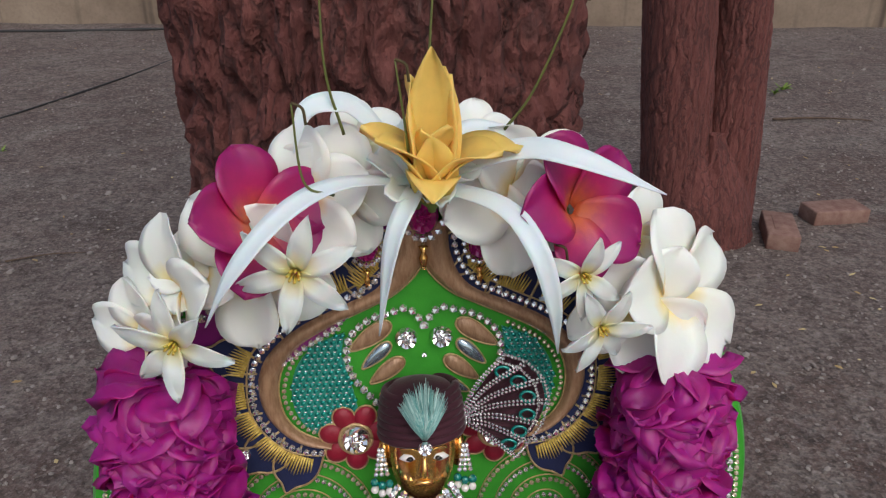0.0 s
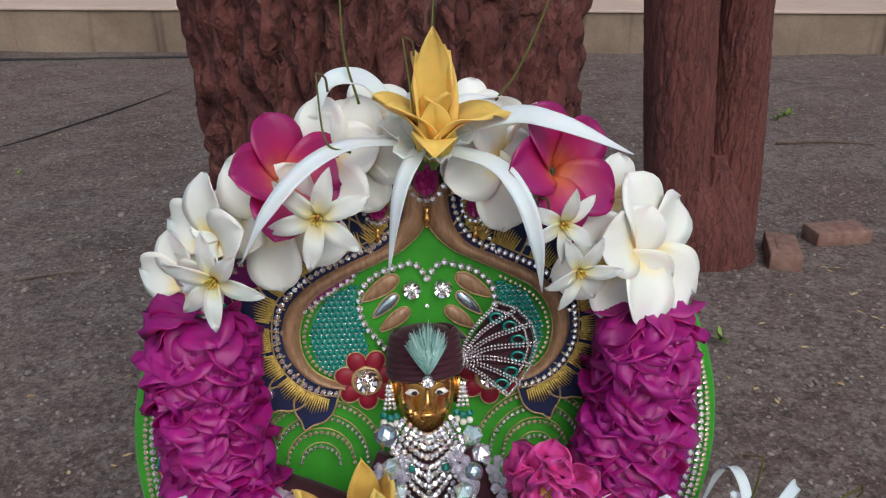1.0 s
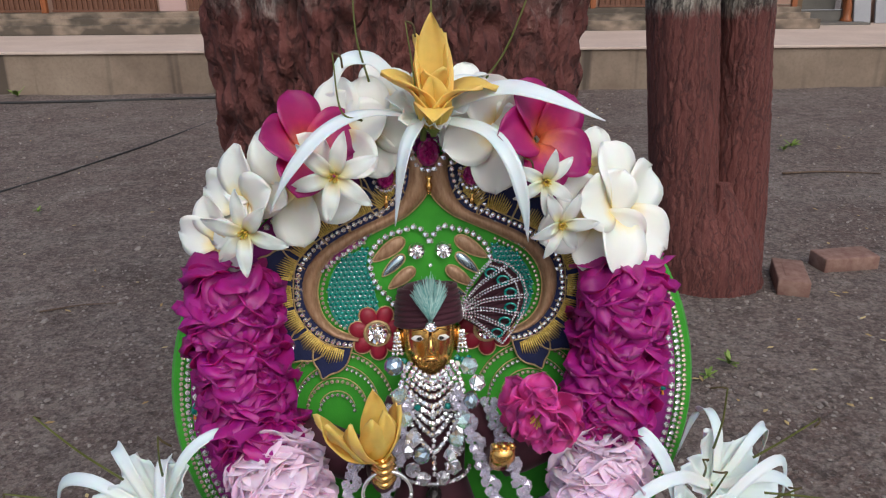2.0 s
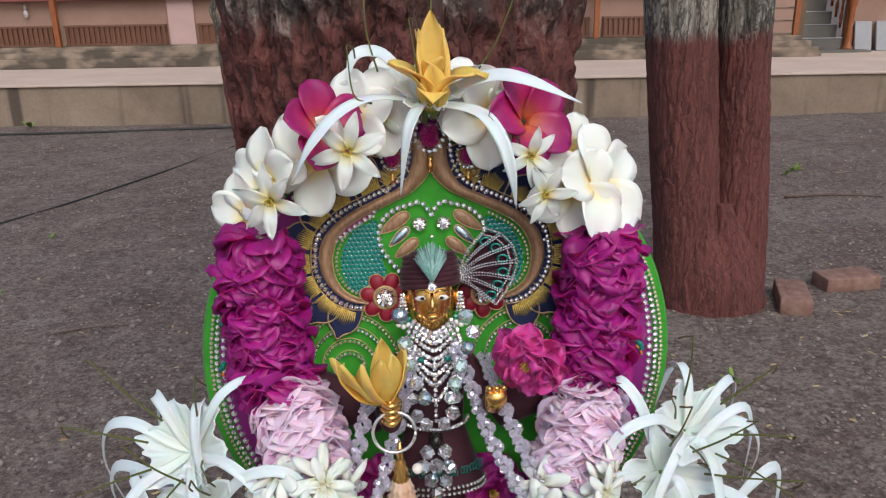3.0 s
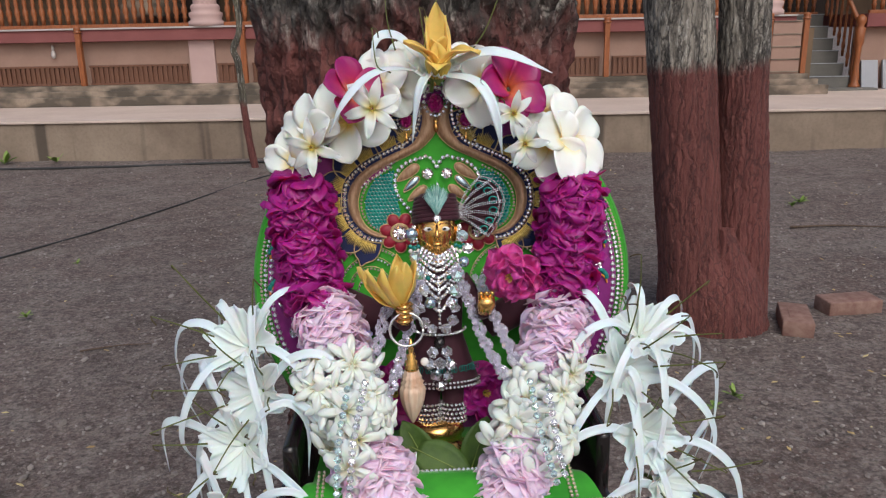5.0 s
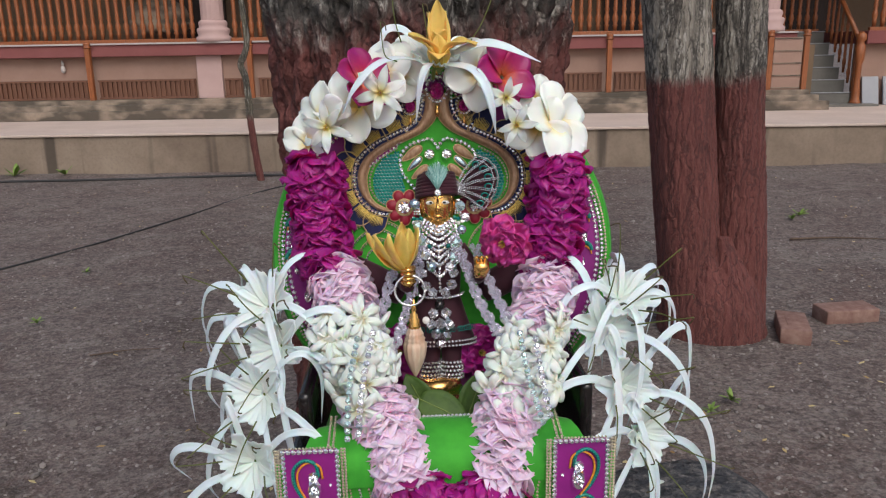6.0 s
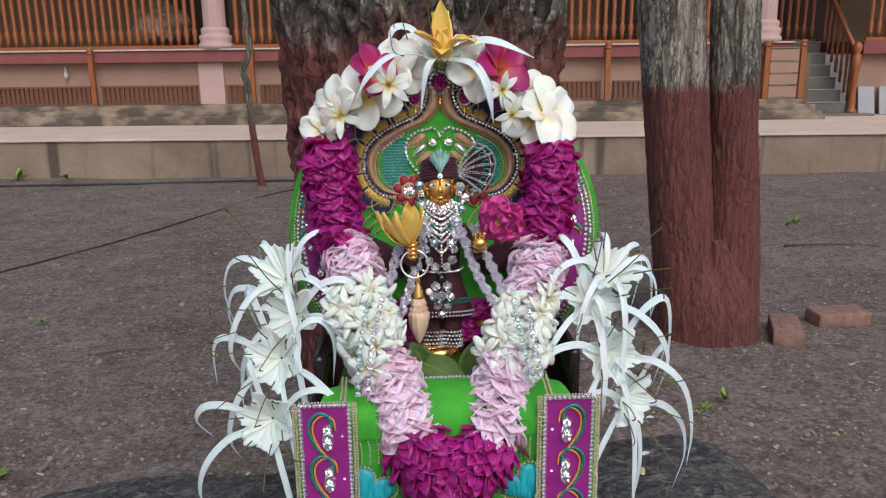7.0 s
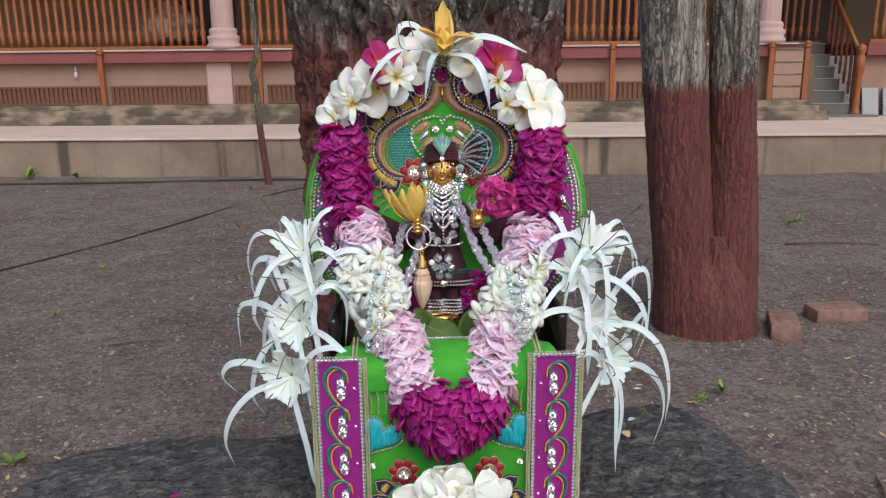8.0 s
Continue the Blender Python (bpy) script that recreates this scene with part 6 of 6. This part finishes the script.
def turban():
    ob = thing("turban", FIG @ pose(0.003, -0.028, 0.077, -6, 0, 0), "pleated maroon velvet turban with a teal feather", "turban")
    for k in range(7):
        bm = bmesh.new()
        r = 0.0192 * (1 - 0.007 * k * k * 0.5)
        pts = [Vector((r * math.cos(2 * math.pi * i / 28), r * 0.95 * math.sin(2 * math.pi * i / 28) + 0.0004 * k, 0.0002 + 0.0032 * k + 0.0012 * math.cos(2 * math.pi * i / 28))) for i in range(29)]
        tube(bm, pts, 0.002, 8)
        part("pleat", bm, MAROON_CLOTH, ob)
    bm = bmesh.new()
    lathe(bm, [(0.0175, -0.001), (0.018, 0.008), (0.0172, 0.018), (0.013, 0.0225), (0.005, 0.0245)], 26)
    part("crown", bm, MAROON_CLOTH, ob)
    rnd = random.Random(2)
    bm = bmesh.new()
    for k in range(420):
        s = rnd.uniform(-1, 1)
        l = 0.022 * (1 - 0.35 * abs(s)) * rnd.uniform(0.75, 1.1)
        base = Vector((rnd.uniform(-0.001, 0.001), -0.0215, 0.003 + rnd.uniform(0, 0.005)))
        tube(bm, spline([base, base + Vector((s * l * 0.34, -0.003 - rnd.random() * 0.002, l * 0.5)), base + Vector((s * l * 0.7, -0.001 + rnd.random() * 0.003, l))], 6), lambda q: 0.00036 * (1 - 0.7 * q), 4)
    part("feather", bm, FEATHER, ob, "soft teal feather plume")
    gem(0.0, 0.0, 0.0235, 0.0033, ob, name="brooch")


FEATHER = Mat("teal_feather", rough=0.6)
FEATHER.color(FEATHER.mix(FEATHER.island(), (0.1, 0.34, 0.32), (0.5, 0.7, 0.66)))
FEATHER = FEATHER.m
turban()


def fan_crest():
    """Pleated maroon fan edged with silver beads beside the turban."""
    ob = thing("fan_crest", FIG @ pose(0.019, -0.024, 0.078, 0, 0, -12), "maroon fan ornament with silver beaded ribs", "ornament")
    tips = [(0.024, 0.036), (0.034, 0.033), (0.042, 0.025), (0.045, 0.014), (0.042, 0.002), (0.036, -0.008), (0.03, -0.016)]
    bm = bmesh.new()
    line = spline([(a, 0, b) for a, b in tips], 24)
    hub = [bm.verts.new((0.001, 0.0, 0.001)), bm.verts.new((0.001, 0.0012, 0.001))]
    front = [bm.verts.new((p.x * 0.95, -0.001 * (-1) ** i, p.z * 0.95)) for i, p in enumerate(line)]
    back = [bm.verts.new((p.x * 0.95, 0.0012 - 0.001 * (-1) ** i, p.z * 0.95)) for i, p in enumerate(line)]
    for i in range(24):
        bm.faces.new((hub[0], front[i], front[i + 1]))
        bm.faces.new((hub[1], back[i + 1], back[i]))
        bm.faces.new((front[i], back[i], back[i + 1], front[i + 1]))
    part("pleated_fan", bm, MAROON_CLOTH, ob, smooth=False)
    for a, b in tips:
        rib = spline([(0.002, -0.002, 0.002), (a * 0.45, -0.003, b * 0.45 + 0.0045), (a, -0.003, b)], 30)
        beads("bead_rib", [(p.x, p.y - 0.0006, p.z + d, 0.0008) for d in (-0.0009, 0.0009) for p in even(rib, 0.0019)], STONE_CLEAR, ob)
    for (a, b), (c, d) in zip(tips, tips[1:]):
        m = Vector(((a + c) / 2 * 0.8, -0.003, (b + d) / 2 * 0.8))
        bm = bmesh.new()
        tube(bm, [m + Vector((0.0034 * math.cos(t), 0, 0.0026 * math.sin(t))) for t in [2 * math.pi * i / 12 for i in range(13)]], 0.0009, 5)
        part("bead_loop", bm, TEAL_GEM, ob)
        beads("bead_edge", [(a + (c - a) * q / 6, -0.0025, b + (d - b) * q / 6, 0.0009) for q in range(7)] + [(0.9 * (a + (c - a) * q / 6), -0.0025, 0.9 * (b + (d - b) * q / 6), 0.0009) for q in range(7)], SILVER, ob)


fan_crest()

BEAD = {}


def bead_object(r, mat, parent, at, sub=2, squash=1.0, name="bead"):
    if mat.name not in BEAD:
        BEAD[mat.name] = bead_mesh("bead", [(0, 0, 0, 1.0)], sub)
    ob = part_of(name, BEAD[mat.name], mat, parent, smooth=False)
    ob.location = at
    ob.scale = (r, r, r * squash)
    ob.rotation_euler = (at[0] * 900, at[2] * 700, at[1] * 500)
    return ob


def necklace():
    ob = thing("necklace", FIG, "layered rhinestone necklace on the statuette's chest", "necklace")
    for w, z0, z1 in ((0.0125, 0.054, 0.047), (0.0138, 0.052, 0.044), (0.015, 0.05, 0.04), (0.0165, 0.047, 0.035), (0.0175, 0.043, 0.029), (0.0182, 0.041, 0.024), (0.0186, 0.039, 0.018), (0.019, 0.036, 0.011), (0.0185, 0.03, 0.0)):
        count = int(2 * (w + abs(z0 - z1) * 0.7) / 0.0038)
        for k in range(count + 1):
            s = -1 + 2 * k / count
            bead_object(0.002, STONE_CLEAR, ob, (0.003 + w * s, -0.0405 - 0.006 * (1 - s * s), z1 + (z0 - z1) * abs(s) ** 1.5), 1)
    for k in range(12):
        bead_object(0.0017, STONE_CLEAR, ob, (0.003, -0.0475, 0.026 - 0.0036 * k), 1)
    for x in (-0.006, 0.012):
        bead_object(0.0022, TEAL_GEM, ob, (x, -0.047, 0.029), 2)
    for k in range(26):
        a = math.pi * (0.05 + 0.9 * k / 25)
        bead_object(0.0016, STONE_CLEAR, ob, (0.003 - 0.023 * math.cos(a), -0.03 - 0.018 * math.sin(a), -0.016 - 0.004 * math.sin(a)), 1)


def robe_trim():
    ob = thing("robe_trim", FIG, "silver beaded hem and cuffs of the statuette's robe", "trim")
    spots = []
    for z, r, ry in ((-0.0655, 0.0348, 0.0228), (-0.0615, 0.0343, 0.0226)):
        spots += [(0.003 + r * math.cos(a), -0.028 + ry * math.sin(a), z, 0.0014) for a in [2 * math.pi * i / 60 for i in range(60)]]
    beads("hem_bead", spots, SILVER, ob)
    bm = bmesh.new()
    for k in range(9):
        a = math.pi * (1.08 + 0.84 * k / 8)
        c = Vector((0.003 + 0.031 * math.cos(a), -0.029 + 0.0215 * math.sin(a), -0.053))
        for d in (-0.5, 0.0, 0.5):
            tube(bm, [c + Vector((d * 0.004 + 0.0013 * math.cos(t), -0.001, 0.0035 * abs(math.cos(d)) + 0.0026 * math.sin(t))) for t in [2 * math.pi * i / 8 for i in range(9)]], 0.0004, 4)
    part("leaf_stitch", bm, TEAL_GEM, ob)
    for s in (1, -1):
        spots = []
        for j, z in enumerate((-0.084, -0.088, -0.092, -0.096, -0.0995)):
            spots += [(0.003 + s * 0.0105 + 0.0107 * math.cos(a), -0.028 + 0.0107 * math.sin(a), z, 0.0017) for a in [2 * math.pi * (i + 0.5 * j) / 18 for i in range(18)]]
        beads("anklet", spots, SILVER if s > 0 else STONE_CLEAR, ob, "silver beaded anklets")


def earring(s):
    ob = thing("earring", FIG @ pose(0.003 + s * 0.0195, -0.036, 0.072), "hanging teal and crystal bead earring", "earring", "earrings")
    for j in range(3):
        x = (j - 1) * 0.0026
        for k in range(6):
            bead_object(0.00125, SILVER, ob, (x * (0.3 + 0.14 * k), -0.001, -0.0025 * k), 1)
        bead_object(0.0021, TEAL_GEM, ob, (x * 1.3, -0.001 - 0.001 * j, -0.0165 - 0.0012 * (j % 2)), 2)
        bead_object(0.0019, PEARL, ob, (x * 1.3, -0.001 - 0.001 * j, -0.0205 - 0.0014 * (j % 2)), 2)


necklace()
robe_trim()
earring(1)
earring(-1)


def crystal_strand(points, r, mat, label, seed, twin=True, step=1.15):
    """A double twisted string of faceted beads."""
    ob = thing("bead_strand", THRONE, label, "bead strand", "crystal bead strands")
    if twin:
        points = [Vector(p) + Vector((-0.004 * f, 0.024 * f, 0)) for p, f in zip(points, (1.0, 0.6, 0.15, 0.0, 0.0))]
    line = even(spline(points, 80), r * step)
    for k, p in enumerate(line):
        a = k * 0.9 + seed
        off = Vector((math.cos(a), math.sin(a), 0)) * r * 1.0
        bead_object(r, mat, ob, p + (off if twin else Vector()), 1)
        if twin:
            bead_object(r, mat, ob, p - off, 1)
    return ob


STR = "twisted string of pale lilac cut-crystal beads"
crystal_strand([(-0.022, -0.052, 0.03), (-0.045, -0.066, 0.012), (-0.058, -0.078, -0.03), (-0.066, -0.1, -0.058), (-0.07, -0.115, -0.075)], 0.0032, LILAC_CRYSTAL, STR, 0)
crystal_strand([(-0.014, -0.055, 0.035), (-0.024, -0.062, 0.005), (-0.038, -0.075, -0.029), (-0.053, -0.1, -0.056), (-0.062, -0.118, -0.07)], 0.0032, LILAC_CRYSTAL, STR, 1)
crystal_strand([(0.016, -0.055, 0.04), (0.022, -0.06, 0.022), (0.034, -0.07, -0.0145), (0.052, -0.092, -0.042), (0.066, -0.115, -0.062)], 0.0032, LILAC_CRYSTAL, STR, 2)
crystal_strand([(0.036, -0.05, 0.03), (0.043, -0.064, 0.008), (0.055, -0.078, -0.021), (0.066, -0.1, -0.045), (0.072, -0.118, -0.064)], 0.0032, LILAC_CRYSTAL, STR, 3)
for k, pts in enumerate((
    [(-0.0768, -0.1320, -0.0192), (-0.0840, -0.1500, -0.0565), (-0.0871, -0.1620, -0.1011)],
    [(-0.0635, -0.1320, -0.0147), (-0.0727, -0.1500, -0.0519), (-0.0775, -0.1620, -0.0913)],
    [(0.0595, -0.1320, -0.0192), (0.0637, -0.1500, -0.0473), (0.0754, -0.1620, -0.0889)],
    [(0.0730, -0.1320, -0.0247), (0.0770, -0.1500, -0.0580), (0.0819, -0.1620, -0.0851)],
)):
    crystal_strand(pts, 0.0031, CRYSTAL if k % 2 else AURORA, "hanging string of clear iridescent glass beads", 5 + k, False, 2.05)


def crystal_pendant():
    ob = thing("crystal_pendant", FIG @ pose(0.002, -0.05, -0.02), "cluster of large clear glass beads with a black bead", "pendant")
    bead_object(0.006, LACQUER, ob, (0.0, 0.0, -0.006), 2, 0.8)
    for x, z, r in ((-0.012, 0.012, 0.0052), (-0.006, 0.006, 0.005), (0.006, 0.006, 0.005), (0.012, 0.013, 0.0056), (0.014, 0.024, 0.0052), (0.016, 0.036, 0.005), (-0.015, 0.024, 0.0048), (-0.006, -0.014, 0.0055), (0.006, -0.014, 0.0055), (-0.009, -0.024, 0.0055), (0.0, -0.024, 0.006), (0.009, -0.025, 0.0052), (-0.004, -0.034, 0.0058), (0.006, -0.035, 0.0052), (0.0, -0.043, 0.0048)):
        bead_object(r, CRYSTAL, ob, (x, -0.002, z), 2)
    for x, z in ((-0.003, -0.03), (0.007, -0.02), (0.014, 0.03)):
        bead_object(0.0028, RAINBOW, ob, (x, -0.007, z), 2)


crystal_pendant()


def crystal_drape():
    """Large faceted beads hanging down both sides of the chest."""
    ob = thing("crystal_drape", THRONE, "large clear and aurora cut-glass beads draped over the chest", "necklace")
    for k, at in enumerate(((0.0151, -0.0660, 0.0778), (0.0196, -0.0660, 0.0674), (0.0163, -0.0660, 0.0563), (0.0117, -0.0660, 0.0443), (0.0082, -0.0660, 0.0319), (0.0050, -0.0660, 0.0219), (-0.0253, -0.0660, 0.0801), (-0.0230, -0.0660, 0.0615), (-0.0198, -0.0660, 0.0464), (-0.0163, -0.0660, 0.0337), (-0.0114, -0.0660, 0.0223))):
        bead_object(0.0054 - 0.0004 * (k % 3), (AURORA, CRYSTAL, RAINBOW, AURORA)[k % 4], ob, at, 2)


crystal_drape()


def wrist_ring():
    bm = bmesh.new()
    tube(bm, [Vector((0.0135 * math.cos(a), 0.002 * math.sin(a), 0.0135 * math.sin(a))) for a in [2 * math.pi * i / 40 for i in range(41)]], 0.0011, 8)
    ob = part("ring", bm, SILVER)
    ob.matrix_world = THRONE @ pose(-0.0315, -0.072, 0.0025)
    tagged(ob, "plain silver ring hung on the statuette's fist", "ring")


def shell_charm():
    ob = thing("shell_charm", THRONE @ pose(-0.0285, -0.07, -0.048), "ribbed cream spiral shell hanging from a gold cap", "shell")
    bm = bmesh.new()
    seg, rings = 40, []
    for i in range(26):
        t = i / 25
        z = 0.016 - 0.05 * t
        r = 0.0108 * math.sin(math.pi * (0.1 + 0.88 * t)) ** 0.8 * (1.1 - 0.35 * t)
        if t < 0.36:
            r *= 0.72 + 0.28 * abs(math.sin(t * 32))
        rings.append([bm.verts.new((r * (1 + 0.085 * math.cos(11 * 2 * math.pi * k / seg)) * math.cos(2 * math.pi * k / seg), r * (1 + 0.085 * math.cos(11 * 2 * math.pi * k / seg)) * math.sin(2 * math.pi * k / seg), z)) for k in range(seg)])
    for a, b in zip(rings, rings[1:]):
        for k in range(seg):
            bm.faces.new((a[k], b[k], b[(k + 1) % seg], a[(k + 1) % seg]))
    bm.faces.new(rings[0])
    part("shell", bm, SHELL, ob)
    bm = bmesh.new()
    lathe(bm, [(0.0055, 0.014), (0.006, 0.017), (0.0045, 0.019), (0.0052, 0.022), (0.0034, 0.024), (0.004, 0.027), (0.002, 0.029), (0.0026, 0.032), (0.001, 0.042)], 18)
    part("cap", bm, GOLD, ob, "stepped gold cap")
    bead_object(0.0036, PEARL, ob, (0.011, 0.002, 0.02), 2)


SHELL = Mat("cream_shell", rough=0.35, Coat_Weight=0.3)
SHELL.color(SHELL.mix(SHELL.ramp(SHELL.noise(90, 3, 0.5, SHELL.scaled(1, 1, 0.3)), (0.4, 0.0), (0.65, 0.8)), (0.72, 0.58, 0.44), (0.58, 0.32, 0.2)))
SHELL = SHELL.m
wrist_ring()
shell_charm()


def green_leaf(x, y, z, rx, rz, l, label):
    ob = thing("leaf", THRONE @ pose(x, y, z, 0, 0, 0) @ pose(0, 0, 0, rx, 0, 0) @ pose(0, 0, 0, 0, 0, rz), label, "leaf", "green leaves at the base")
    bm = bmesh.new()
    petal(bm, Matrix(), l, l * 0.62, 0.12, -0.35, 0.14, lance, 12, 6, 0.0, 0.1, 0.0005, 0.003, x * 50)
    part("blade", bm, LEAF, ob)
    bm = bmesh.new()
    tube(bm, [Vector((-0.008, 0, 0)), Vector((0.0, 0, 0.0006)), Vector((l * 0.5, 0, 0.0022)), Vector((l * 0.9, 0, -0.001))], 0.0006, 5)
    part("midrib", bm, STALK, ob)


green_leaf(-0.016, -0.088, -0.116, 70, 118, 0.046, "dull green leaf standing beside the statuette's base")
green_leaf(-0.026, -0.098, -0.092, 52, -28, 0.05, "broad dull green leaf lying before the statuette's base")
green_leaf(0.018, -0.09, -0.117, 72, 70, 0.046, "dull green leaf standing beside the statuette's base")
green_leaf(-0.02, -0.082, -0.116, 74, 140, 0.036, "small dull green leaf beside the statuette's base")


# petals dropped on the rock
def dropped_petal(x, y, turn, mat, size, label):
    ob = thing("fallen_petal", pose(x, y, 0.885, 0, 0, turn), label, "petal", "petals on the rock")
    bm = bmesh.new()
    petal(bm, Matrix(), size, size * 0.6, 0.15, -0.4, 0.1, obovate, 6, 4, 0, 0.1, 0.0005)
    part("blade", bm, mat, ob)


dropped_petal(-0.15, 0.34, 20, MAGENTA_PETAL, 0.014, "dark magenta petal fallen on the rock")
dropped_petal(-0.09, 0.35, 80, MAGENTA_PETAL, 0.012, "dark magenta petal fallen on the rock")
dropped_petal(0.44, 0.55, 40, LILY_WHITE, 0.014, "small white petal fallen on the rock")
dropped_petal(0.47, 0.66, 10, LILY_WHITE, 0.012, "small white petal fallen on the rock")
dropped_petal(0.43, 0.5, 100, DRY_LEAF, 0.02, "curled brown leaf fallen on the rock")
